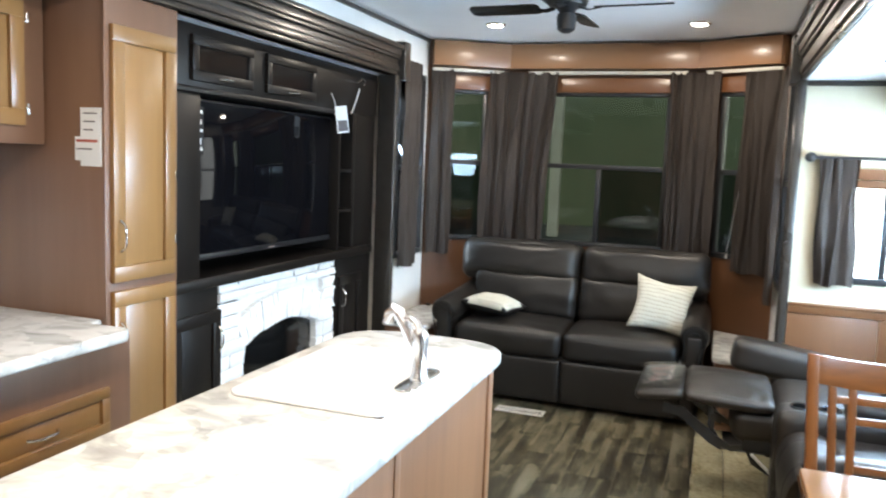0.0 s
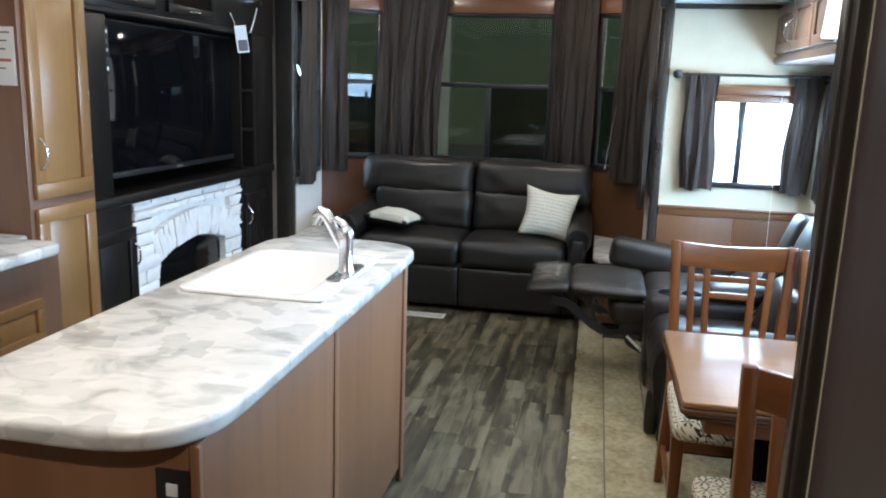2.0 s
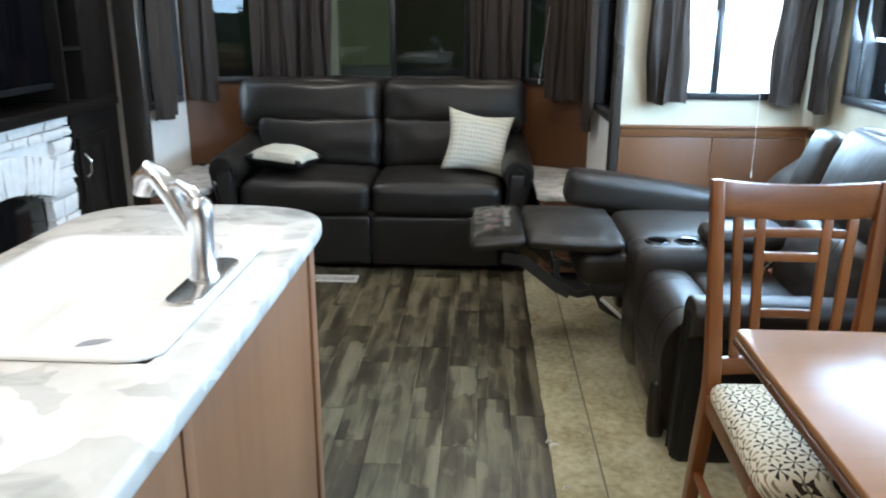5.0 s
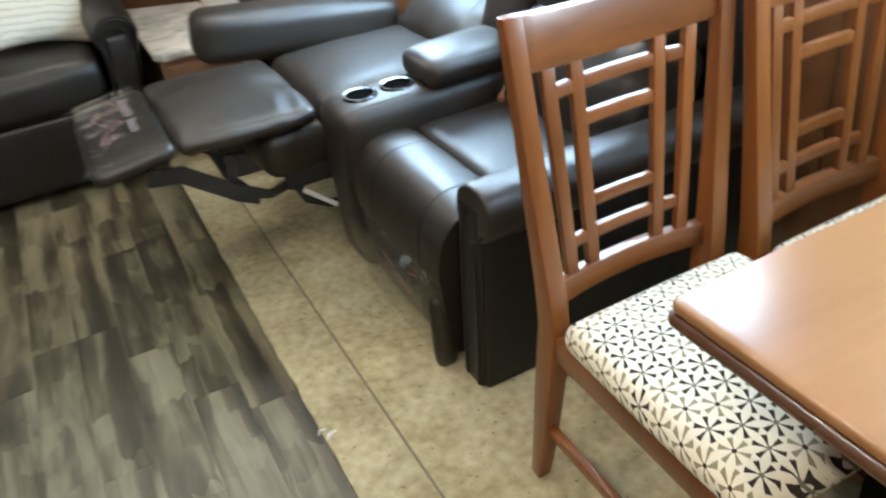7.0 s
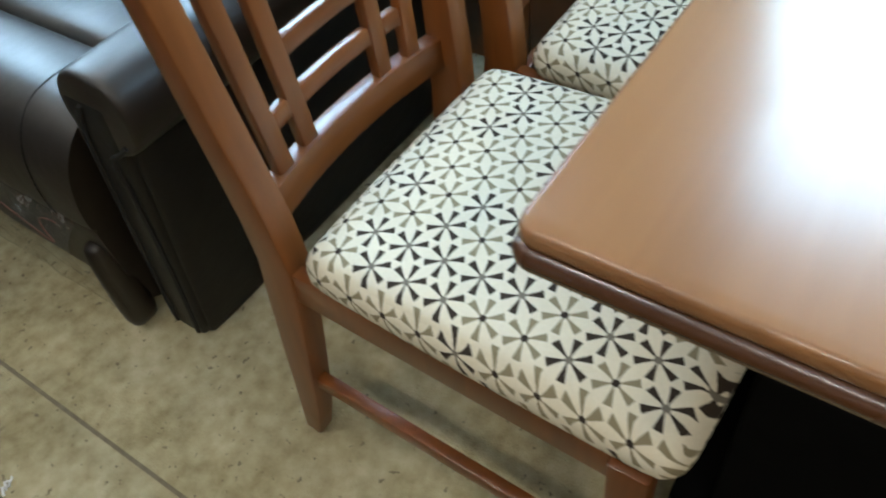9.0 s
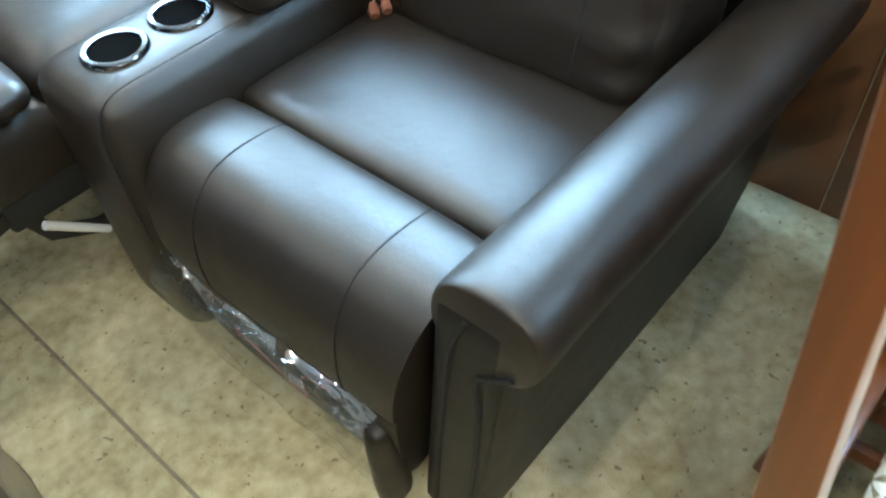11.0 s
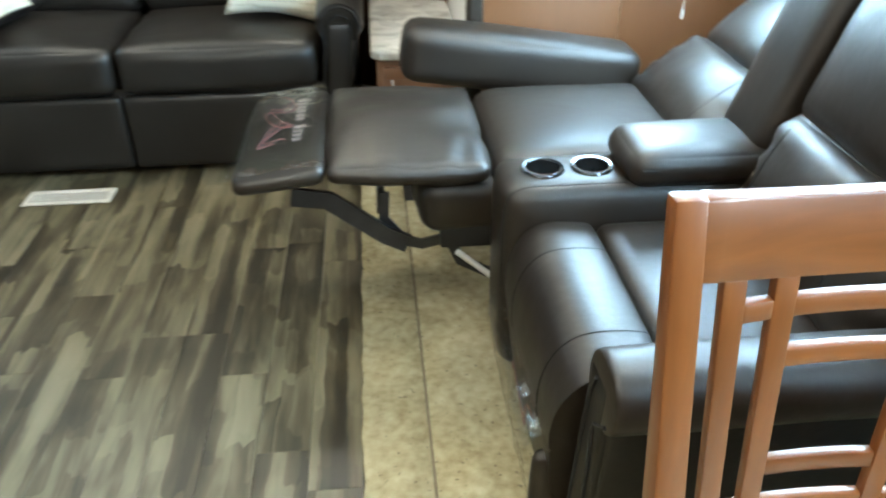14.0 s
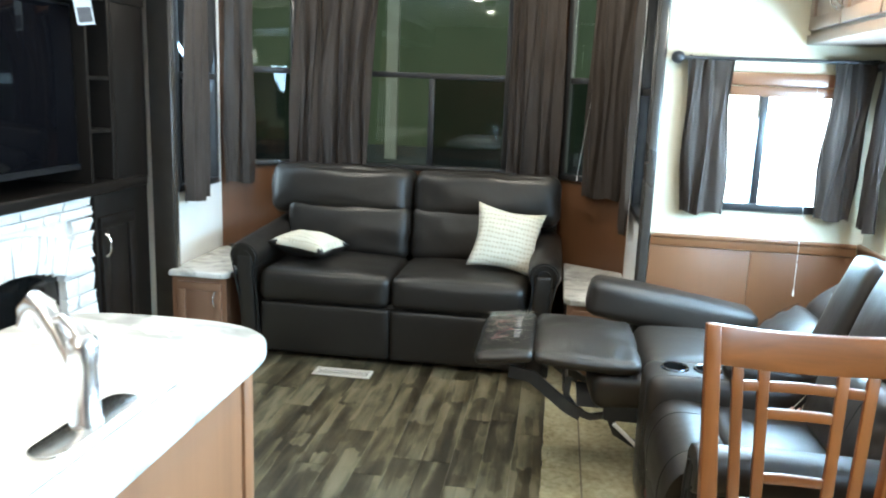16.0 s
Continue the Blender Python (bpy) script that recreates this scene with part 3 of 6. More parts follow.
def wall(p0, p1, z0, z1, thick, holes=(), u_end=None):
    """A wall whose room side runs from p0 to p1 and whose body lies to the left; holes are (u0, u1, z0, z1)."""
    m, length = along(p0, p1)
    us = sorted({0.0, length, *[h[0] for h in holes], *[h[1] for h in holes]})
    bm = bmesh.new()
    for a, b in zip(us, us[1:]):
        cuts = sorted((h[2], h[3]) for h in holes if h[0] <= a + 1e-6 and h[1] >= b - 1e-6)
        z = z0
        for lo, hi in cuts:
            if lo > z:
                box(a, b, 0, thick, z, lo, 0, bm=bm)
            z = hi
        if z1 > z:
            box(a, b, 0, thick, z, z1, 0, bm=bm)
    return moved(bm, m)


def on_wall(p0, p1, *args, **kw):
    m, _ = along(p0, p1)
    return moved(box(*args, **kw), m)


def window(name, p0, p1, u0, u1, z0, z1, glass, label, rails=(), mullions=(), half_mullions=(), bar=0.035, depth=0.05, proud=0.015):
    """A framed window in a wall: frame, bars and panes. half_mullions stand below the first rail."""
    m, _ = along(p0, p1)
    o = m @ Vector(((u0 + u1) / 2, 0, z0))
    w = thing(name, tuple(o), label, "window")
    w["kind"] = "structure"
    bm = bmesh.new()
    for a in ((u0, u1, z0, z0 + bar), (u0, u1, z1 - bar, z1), (u0, u0 + bar, z0 + bar, z1 - bar), (u1 - bar, u1, z0 + bar, z1 - bar)):
        box(a[0], a[1], -proud, depth, a[2], a[3], 0.005, bm=bm)
    part("window_frame", moved(bm, m), BLACK_METAL, w)
    for z in rails:
        part("rail", moved(box(u0 + bar, u1 - bar, -proud * 0.5, depth - 0.01, z - bar / 2, z + bar / 2, 0.004), m), BLACK_METAL, w)
    for u in mullions:
        part("mullion", moved(box(u - bar / 2, u + bar / 2, -proud * 0.5, depth - 0.01, z0 + bar, z1 - bar, 0.004), m), BLACK_METAL, w)
    for u in half_mullions:
        part("mullion", moved(box(u - bar / 2, u + bar / 2, -proud * 0.4, depth - 0.012, z0 + bar, rails[0] - bar / 2, 0.004), m), BLACK_METAL, w)
    zs = [z0 + bar, *rails, z1 - bar]
    us = [u0 + bar, *mullions, u1 - bar]
    for a, b in zip(zs, zs[1:]):
        for c, d in zip(us, us[1:]):
            low = glass is GLASS_DARK and a == zs[0]
            for e, f in ([(c, half_mullions[0]), (half_mullions[0], d)] if low and half_mullions else [(c, d)]):
                pane = part("pane", moved(box(e, f, 0.02, 0.024, a, b, 0), m), GLASS_SCREEN if low and (not half_mullions or f == d) else glass, w)
                pane.visible_shadow = False
    return w


def curtain(p0, p1, u0, u1, z0, z1, off, label, folds=5, amp=0.022, b0=None, b1=None, seed=0):
    """A gathered cloth hanging off in front of a wall; b0 and b1 are its lower corners."""
    b0 = u0 if b0 is None else b0
    b1 = u1 if b1 is None else b1
    m, _ = along(p0, p1)
    bm = bmesh.new()
    folds, amp = max(2.0, folds * 0.72), amp * 1.2
    nu, nz = int(folds * 16), 26
    rnd = random.Random(seed)
    ph = [rnd.uniform(-0.6, 0.6) for _ in range(4)]
    grid = []
    for j in range(nz + 1):
        f = j / nz
        col = []
        for i in range(nu + 1):
            s = i / nu
            sag = f * f * (3 - 2 * f)
            a = u0 + (b0 - u0) * sag
            b = u1 + (b1 - u1) * sag
            u = a + (b - a) * s + 0.008 * math.sin(7 * f + 9 * s + ph[0])
            k = 2 * math.pi * folds * (s + 0.03 * math.sin(3 * f + ph[1]) + 0.6 / folds * noise.noise(Vector((s * 2.6, f * 0.9, seed * 3.7))))
            v = -off + amp * (0.55 + 0.55 * f) * (0.75 + 0.9 * noise.noise(Vector((s * 3.1, f * 1.4, seed * 1.9 + 5)))) * (math.sin(k + ph[2]) + 0.35 * math.sin(2.3 * k + 4 * f + ph[3])) + 0.006 * noise.noise(Vector((s * 8, f * 6, seed)))
            z = z1 + (z0 - z1) * f + (0.008 * math.sin(k * 0.5 + ph[0]) if j == nz else 0)
            col.append(bm.verts.new((u, v, z)))
        grid.append(col)
    for j in range(nz):
        for i in range(nu):
            bm.faces.new((grid[j][i], grid[j][i + 1], grid[j + 1][i + 1], grid[j + 1][i]))
    bmesh.ops.solidify(bm, geom=bm.faces[:], thickness=0.004)
    bmesh.ops.recalc_face_normals(bm, faces=bm.faces[:])
    moved(bm, m)
    o = m @ Vector(((u0 + u1) / 2, -off, z0))
    ob = put("curtain", bm, CURTAIN, tuple(o))
    return tagged(ob, label, "curtain", "curtains")


def pull(parent, centre, length, normal, axis, material=None):
    """A bowed cabinet handle: centre on the face, standing off along normal."""
    c, n, a = Vector(centre), Vector(normal), Vector(axis)
    pts = []
    for k in range(13):
        s = -1 + 2 * k / 12
        pts.append(c + a * s * length / 2 + n * (0.003 + 0.026 * (1 - s ** 4)))
    h = part("handle", tube(pts, [0.0065 if k in (0, 12) else 0.0045 for k in range(13)], 8), material or NICKEL, parent, "curved brushed nickel handle")
    return h


def panel_door(parent, p0, p1, u0, u1, z0, z1, material, inset=None, thick=0.02, rail=0.055, name="door", panel_material=None, label=""):
    """A framed door on a face: stiles and rails with a raised field. The face runs p0 to p1, the room on its right."""
    m, _ = along(p0, p1)
    bm = bmesh.new()
    for a in ((u0, u1, z0, z0 + rail), (u0, u1, z1 - rail, z1), (u0, u0 + rail, z0 + rail - 0.001, z1 - rail + 0.001), (u1 - rail, u1, z0 + rail - 0.001, z1 - rail + 0.001)):
        box(a[0], a[1], -thick, 0, a[2], a[3], 0.004, bm=bm)
    d = part(name, moved(bm, m), material, parent, label)
    a, b, c, e = u0 + rail + 0.0005, u1 - rail - 0.0005, z0 + rail + 0.0005, z1 - rail - 0.0005
    if panel_material is None:
        f = bmesh.new()
        s = 0.022
        outer = [(a, -0.006, c), (b, -0.006, c), (b, -0.006, e), (a, -0.006, e)]
        inner = [(a + s, -thick * 0.8, c + s), (b - s, -thick * 0.8, c + s), (b - s, -thick * 0.8, e - s), (a + s, -thick * 0.8, e - s)]
        vo, vi = [f.verts.new(p) for p in outer], [f.verts.new(p) for p in inner]
        f.faces.new(vi)
        for k in range(4):
            f.faces.new((vo[k], vo[(k + 1) % 4], vi[(k + 1) % 4], vi[k]))
        bmesh.ops.recalc_face_normals(f, faces=f.faces[:])
        part("panel", moved(f, m), material, d)
    else:
        part("pane", moved(box(a, b, -0.010, -0.005, c, e, 0), m), panel_material, d)
    return d, m

# ---- setting ----
XL, XR, YS, YN, ZC, ZS = -2.10, 0.41, 1.47, -2.06, 2.46, 2.05   # side walls, slide ends, ceilings
XE = 1.33                                                     # outer wall of the dining slide
BAY = [(-2.10, 2.50), (-1.54, 2.80), (-0.145, 2.80), (XR, 2.50)]

structure("subfloor", box(-2.75, 1.45, -4.9, 3.0, -0.08, -0.012, 0), BLACK_MATT, "dark underlay board beneath the floor coverings", "floor")
floor = thing("floor", (-0.85, 0, 0), "grey-brown streaked vinyl plank floor with staggered joints", "floor")
floor["kind"] = "structure"


def ragged(x0, x1, y0, y1, z0, z1, side):
    """A strip of carpet whose edge towards the planks is frayed."""
    rnd = random.Random(3)
    n = 160
    ys = [y0 + (y1 - y0) * k / n for k in range(n + 1)]
    left = [(x0 + (rnd.uniform(-0.004, 0.004) if side == "x0" else 0), y) for y in ys]
    right = [(x1 + (rnd.uniform(-0.004, 0.004) if side == "x1" else 0), y) for y in ys]
    bm = bmesh.new()
    rows_ = []
    for (a, ya), (b, yb) in zip(left, right):
        rows_.append([bm.verts.new((a, ya, z0)), bm.verts.new((a, ya, z1 - 0.002)), bm.verts.new((a + 0.004, ya, z1)), bm.verts.new((b - 0.004, yb, z1)), bm.verts.new((b, yb, z1 - 0.002)), bm.verts.new((b, yb, z0))])
    for r0, r1 in zip(rows_, rows_[1:]):
        for k in range(5):
            bm.faces.new((r0[k], r0[k + 1], r1[k + 1], r1[k]))
    bmesh.ops.recalc_face_normals(bm, faces=bm.faces[:])
    return bm


strip = structure("carpet_strip", ragged(0.0, 0.152, -4.85, 2.48, -0.012, 0.004, "x0"), CARPET, "beige mottled carpet strip with a frayed edge beside the planks", "carpet")
structure("carpet_slide", ragged(0.159, XE, YN, YS, -0.012, 0.005, "none"), CARPET, "beige mottled carpet on the slide-out floor", "carpet")
structure("carpet_left", ragged(-2.72, -1.70, -4.85, 2.48, -0.012, 0.003, "x1"), CARPET, "beige mottled carpet along the cabinet wall", "carpet")
structure("carpet_seam", box(0.152, 0.159, YN, YS, -0.012, 0.0015, 0), SEAM, "dark tan seam between the carpet pieces", "carpet")
# fluff caught at the carpet's edge
for k, (fx, fy) in enumerate(((0.0, 0.0), (0.012, -0.025), (0.03, -0.27), (0.02, -0.02))):
    b = tube([(fx - 0.009, fy - 0.006, 0.004), (fx - 0.002, fy + 0.004, 0.009), (fx + 0.006, fy - 0.002, 0.008), (fx + 0.010, fy + 0.006, 0.004)], 0.0022, 6)
    f = put("carpet_fluff", b, PAPER, (fx, fy, 0.003))
    tagged(f, "tuft of white backing thread on the carpet edge", "thread", "carpet fluff")

# main shell
structure("ceiling", box(XL - 0.1, XR + 0.1, -4.9, 2.95, ZC, ZC + 0.06, 0), CEILING_WHITE, "glossy white ceiling panel", "ceiling")
structure("ceiling_slide", box(XR, XE + 0.08, YN, YS, ZS, ZS + 0.05, 0), CEILING_WHITE, "white ceiling of the dining slide-out", "ceiling")
structure("ceiling_cabinets", box(-2.78, XL, -4.9, 1.87, 2.12, 2.17, 0), CEILING_WHITE, "white ceiling of the cabinet slide-out", "ceiling")
LW = ((XL, 1.87), (XL, 2.50))
structure("wall_west", wall(*LW, 0, ZC, 0.06, [(0.05, 0.57, 0.86, 2.18)]), WHITE_WALL, "white side wall with a tall narrow window", "wall")
structure("wall_west_head", box(XL - 0.06, XL, -4.9, 1.87, 2.12, ZC, 0), WHITE_WALL, "white wall above the cabinet slide-out", "wall")
structure("wall_west_back", box(-2.84, -2.78, -4.9, 1.95, 0, 2.17, 0), WHITE_WALL, "outer wall behind the cabinets", "wall")
structure("wall_west_return", box(-2.78, XL - 0.06, 1.87, 1.93, 0, 2.17, 0), WHITE_WALL, "end wall of the cabinet slide-out", "wall")
RW = ((XR, 2.50), (XR, YS))
RWS = ((XR, 2.50), (XR, YS + 0.061))
structure("wall_east", wall(*RWS, 0, ZC, 0.06, [(0.25, 0.93, 0.86, 2.18)]), WHITE_WALL, "white side wall with a tall window beside the slide-out", "wall")
structure("wall_east_head", box(XR, XR + 0.06, YN, YS, ZS, ZC, 0), WHITE_WALL, "white wall above the dining slide-out", "wall")
structure("wall_east_near", box(XR, XR + 0.06, -4.9, YN, 0, ZC, 0), DARK_PANEL, "dark brown panelled wall beside the slide-out", "wall")
structure("wall_south", box(-2.8, 0.5, -4.96, -4.9, 0, ZC, 0), CABINET, "brown panelled wall behind the kitchen", "wall")
# bay wall: three facets
FACETS = list(zip(BAY, BAY[1:]))
HOLES = [[(0.13, 0.47, 0.96, 2.11)], [(0.26, 1.205, 0.96, 2.11)], [(0.165, 0.505, 0.96, 2.11)]]
# bay panels carry their shade in a darker wood colour
for k, ((a, b), h) in enumerate(zip(FACETS, HOLES)):
    structure("wall_north_%d" % (k + 1), wall(a, b, 0, ZC, 0.06, h), WAINSCOT_SHADED, "brown wood panel wall of the bay behind the sofa", "wall")
LE = ((XR, YS), (XE, YS))
structure("wall_slide_end", wall(*LE, 0, ZS, 0.06, [(0.20, 0.76, 1.00, 1.54)]), WALLPAPER, "cream wall with a small window at the slide-out's end", "wall")
RE = ((XE, YS), (XE, YN))
structure("wall_slide_side", wall(*RE, 0, ZS, 0.06, [(0.29, 1.40, 1.02, 1.52), (2.05, 3.10, 1.02, 1.70)]), WALLPAPER, "cream outer wall of the slide-out with two windows", "wall")
structure("wall_slide_near", box(XR, XE + 0.06, YN - 0.06, YN, 0, ZS, 0), WALLPAPER, "cream end wall of the slide-out", "wall")

# wainscot of the slide-out
bm = bmesh.new()
for k in range(2):
    a = 0.012 + k * 0.444
    m, _ = along(*LE)
    join(bm, moved(box(a, a + 0.4425, -0.008, -0.001, 0.006, 0.82, 0.002), m))
structure("wainscot_end", bm, WAINSCOT, "reddish brown wood wainscot panels", "panelling")
bm = bmesh.new()
m, _ = along(*RE)
for k in range(12):
    a = 0.012 + k * 0.28
    join(bm, moved(box(a, a + 0.277, -0.008, -0.001, 0.006, 0.82, 0.002), m))
structure("wainscot_side", bm, WAINSCOT, "reddish brown wood wainscot panels", "panelling")


def rail_profile(p0, p1, u0, u1):
    m, _ = along(p0, p1)
    bm = box(u0, u1, -0.016, -0.0005, 0.822, 0.866, 0.004)
    box(u0, u1, -0.026, -0.0005, 0.860, 0.880, 0.007, 3, bm=bm)
    return moved(bm, m)


structure("trim_chair_rail_end", rail_profile(*LE, 0.012, 0.894), WAINSCOT_X, "rounded brown wooden chair rail", "trim")
structure("trim_chair_rail_side", rail_profile(*RE, 0.0, 3.4), WAINSCOT, "rounded brown wooden chair rail", "trim")
structure("trim_slide_ceiling", moved(box(0.01, 0.9, -0.02, -0.001, ZS - 0.03, ZS - 0.002, 0.006), along(*LE)[0]), TRIM_DARK, "dark trim under the slide-out ceiling", "trim")
# crown trim of the main ceiling
structure("trim_crown_west", box(XL + 0.001, XL + 0.018, -4.85, 2.49, ZC - 0.028, ZC - 0.001, 0.005), TRIM_DARK, "dark bronze crown trim", "trim")
structure("trim_crown_east", box(XR - 0.018, XR - 0.001, -4.85, 2.49, ZC - 0.028, ZC - 0.001, 0.005), TRIM_DARK, "dark bronze crown trim", "trim")


def header_trim(x0, sign, y0, y1, zlow, zhigh):
    """A stepped dark moulding over a slide-out's mouth; sign tells which way it stands into the room."""
    bm = bmesh.new()
    h = zhigh - zlow
    for a, b, d in ((0, 0.16, 0.022), (0.13, 0.34, 0.034), (0.30, 0.52, 0.026), (0.52, 0.66, 0.040), (0.62, 0.86, 0.050), (0.84, 1.0, 0.066)):
        box(x0 + sign * 0.001, x0 + sign * d, y0, y1, zlow + a * h, zlow + b * h, 0.006, 3, bm=bm)
    return bm


structure("trim_header_west", header_trim(XL, 1, -4.8, 1.87, 2.12, 2.32), TRIM_DARK, "stepped dark bronze moulding over the cabinet slide-out", "trim")
structure("trim_header_west_block", box(XL + 0.001, XL + 0.075, 1.87, 1.97, 2.09, 2.345, 0.008, 3), TRIM_DARK, "dark corner block of the moulding", "trim")
structure("trim_header_east", header_trim(XR, -1, YN, 1.46, ZS, 2.26), TRIM_DARK, "stepped dark bronze moulding over the dining slide-out", "trim")
structure("trim_header_east_block", box(XR - 0.075, XR - 0.001, 1.46, 1.56, ZS - 0.02, 2.285, 0.008, 3), TRIM_DARK, "dark corner block of the moulding", "trim")


def post_trim(x0, x1, y0, y1, z1):
    bm = box(x0, x1, y0, y1, 0.006, z1, 0.006, 3)
    box(x0 - 0.008, x1 + 0.002, y0 + 0.012, y0 + 0.026, 0.006, z1 - 0.004, 0.004, bm=bm)
    return bm


structure("trim_post_west", post_trim(XL - 0.09, XL + 0.035, 1.815, 1.87, 2.12), TRIM_DARK, "dark upright trim at the cabinet slide-out's edge", "trim")
structure("trim_post_east", post_trim(XR - 0.035, XR + 0.008, 1.445, 1.50, 2.05), TRIM_DARK, "dark upright trim at the dining slide-out's far edge", "trim")
structure("trim_post_near", post_trim(XR - 0.024, XR + 0.02, YN - 0.05, YN + 0.03, 2.05), TRIM_DARK, "dark upright trim at the dining slide-out's near edge", "trim")
# added chrome strip imitating the daylight slit of the tall side window
daylight_strip = structure("trim_seal_east", box(XR - 0.030, XR - 0.016, 1.505, 1.515, 0.5, 1.93, 0.003), CHROME, "thin chrome strip added for the bright slit of the side window", "trim")
structure("trim_seal_west", box(XL + 0.036, XL + 0.040, 1.83, 1.84, 0.05, 2.08, 0.001), NICKEL, "thin bright metal edge of the cabinet slide-out", "trim")

# bay dressings: valance and blind boxes
for k, (a, b) in enumerate(FACETS):
    m, length = along(a, b)
    e0 = 0.03 if k == 0 else 0.002
    e1 = length - (0.03 if k == 2 else 0.002)
    structure("trim_valance_%d" % (k + 1), moved(box(e0, e1, -0.10, -0.001, 2.265, 2.445, 0.004), m), VALANCE, "glossy brown wooden valance above the bay windows", "trim")
    h = HOLES[k][0]
    rod = put("curtain_rod", moved(box(h[0] - 0.10, h[1] + 0.10, -0.075, -0.055, 2.225, 2.25, 0.006), m), VENT_MAT, tuple(m @ Vector((0.3, -0.06, 2.23))))
    tagged(rod, "flat pale curtain rod under the wooden valance", "curtain rod", "bay curtain rods")
    structure("trim_window_head_%d" % (k + 1), moved(box(h[0] - 0.05, h[1] + 0.05, -0.035, -0.001, 2.10, 2.205, 0.005), m), WAINSCOT_X, "wooden head board over a bay window", "trim")

window("window_1", *FACETS[1], 0.26, 1.205, 0.96, 2.11, GLASS_DARK, "black framed bay window with tinted glass", rails=(1.557,), half_mullions=(0.71,))
window("window_2", *FACETS[0], 0.13, 0.47, 0.96, 2.11, GLASS_DARK, "narrow black framed bay window with tinted glass", rails=(1.557,))
window("window_3", *FACETS[2], 0.165, 0.505, 0.96, 2.11, GLASS_DARK, "narrow black framed bay window with tinted glass", rails=(1.557,))
window("window_4", *LW, 0.05, 0.57, 0.86, 2.18, GLASS, "tall black framed side window, bright with daylight", rails=(1.5,))
window("window_5", *RW, 0.25, 0.93, 0.86, 2.18, GLASS, "tall black framed side window, bright with daylight", rails=(1.5,))
window("window_6", *LE, 0.20, 0.76, 1.00, 1.54, GLASS, "small black framed sliding window, bright with daylight", mullions=(0.44,))
window("window_7", *RE, 0.29, 1.40, 1.02, 1.52, GLASS, "wide black framed window, bright with daylight", mullions=(0.42,))
window("window_8", *RE, 2.05, 3.10, 1.02, 1.70, GLASS, "wide black framed window beside the table", mullions=(2.57,))
structure("trim_window_6_head", moved(box(0.19, 0.80, -0.03, -0.001, 1.545, 1.60, 0.004), along(*LE)[0]), WAINSCOT_X, "wooden head board over the small window", "trim")
structure("trim_window_6_board", moved(box(0.19, 0.80, -0.02, -0.001, 1.50, 1.542, 0.003), along(*LE)[0]), WAINSCOT_X, "wooden blind board over the small window", "trim")

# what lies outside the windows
# hall wall and floor glow by themselves; no lamp is out there
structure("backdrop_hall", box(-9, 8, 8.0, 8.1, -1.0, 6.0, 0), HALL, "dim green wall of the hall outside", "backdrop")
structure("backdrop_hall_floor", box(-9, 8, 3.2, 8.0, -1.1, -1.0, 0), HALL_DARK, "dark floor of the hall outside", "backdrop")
structure("backdrop_hall_post", box(-2.16, -2.02, 7.4, 7.5, 0.60, 3.4, 0), VENT_MAT, "pale upright post standing in the hall outside", "backdrop")
# added band that darkens the lower part of the hall view
structure("backdrop_hall_low", box(-8.0, 7.0, 7.6, 7.7, -1.0, 0.75, 0), HALL_DARK, "dark faintly glowing band added low in the hall backdrop", "backdrop")
structure("backdrop_day_east", box(2.3, 2.35, -3.5, 2.2, 0.0, 3.0, 0), BRIGHT, "white daylight outside the side windows", "backdrop")
structure("backdrop_day_north", box(0.45, 2.2, 2.95, 3.0, 0.6, 2.4, 0), BRIGHT, "white daylight outside the end window", "backdrop")
structure("backdrop_day_west", box(-3.3, -3.25, 1.6, 3.2, 0.3, 2.8, 0), BRIGHT, "white daylight outside the side window", "backdrop")

# curtains
curtain(*FACETS[0], 0.02, 0.20, 0.86, 2.24, 0.06, "dark brown gathered curtain at the bay window", 3, 0.018, seed=1)
curtain(*FACETS[0], 0.455, 0.625, 0.90, 2.24, 0.075, "dark brown gathered curtain at the bay window", 4, 0.018, b0=0.405, b1=0.625, seed=2)
curtain(*FACETS[1], 0.015, 0.385, 0.90, 2.24, 0.075, "dark brown gathered curtain at the bay window", 5, 0.02, b0=0.0, b1=0.31, seed=3)
curtain(*FACETS[1], 1.19, 1.38, 0.90, 2.24, 0.075, "dark brown gathered curtain at the bay window", 4, 0.02, b0=1.215, b1=1.385, seed=4)
curtain(*FACETS[2], 0.012, 0.19, 0.90, 2.24, 0.075, "dark brown gathered curtain at the bay window", 3, 0.018, seed=5)
curtain(*FACETS[2], 0.345, 0.60, 0.88, 2.24, 0.06, "dark brown gathered curtain at the bay window", 5, 0.02, seed=6)
curtain(*LW, 0.09, 0.40, 0.80, 2.24, 0.05, "dark brown curtain before the tall side window", 4, 0.02, b0=0.05, b1=0.34, seed=7)
curtain(*RW, 0.10, 0.42, 0.74, 2.20, 0.05, "dark brown curtain before the tall side window", 4, 0.02, seed=8)
curtain(*LE, 0.095, 0.285, 0.985, 1.65, 0.06, "short dark brown curtain at the slide-out window", 5, 0.014, b0=0.115, b1=0.305, seed=9)
curtain(*LE, 0.69, 0.86, 0.985, 1.65, 0.06, "short dark brown curtain at the slide-out window", 4, 0.014, b0=0.675, b1=0.83, seed=10)
curtain(*RE, 0.07, 0.27, 0.96, 1.64, 0.06, "short dark brown curtain at the slide-out side window", 4, 0.014, seed=11)
curtain(*RE, 1.36, 1.58, 0.96, 1.64, 0.06, "short dark brown curtain at the slide-out side window", 4, 0.014, seed=12)


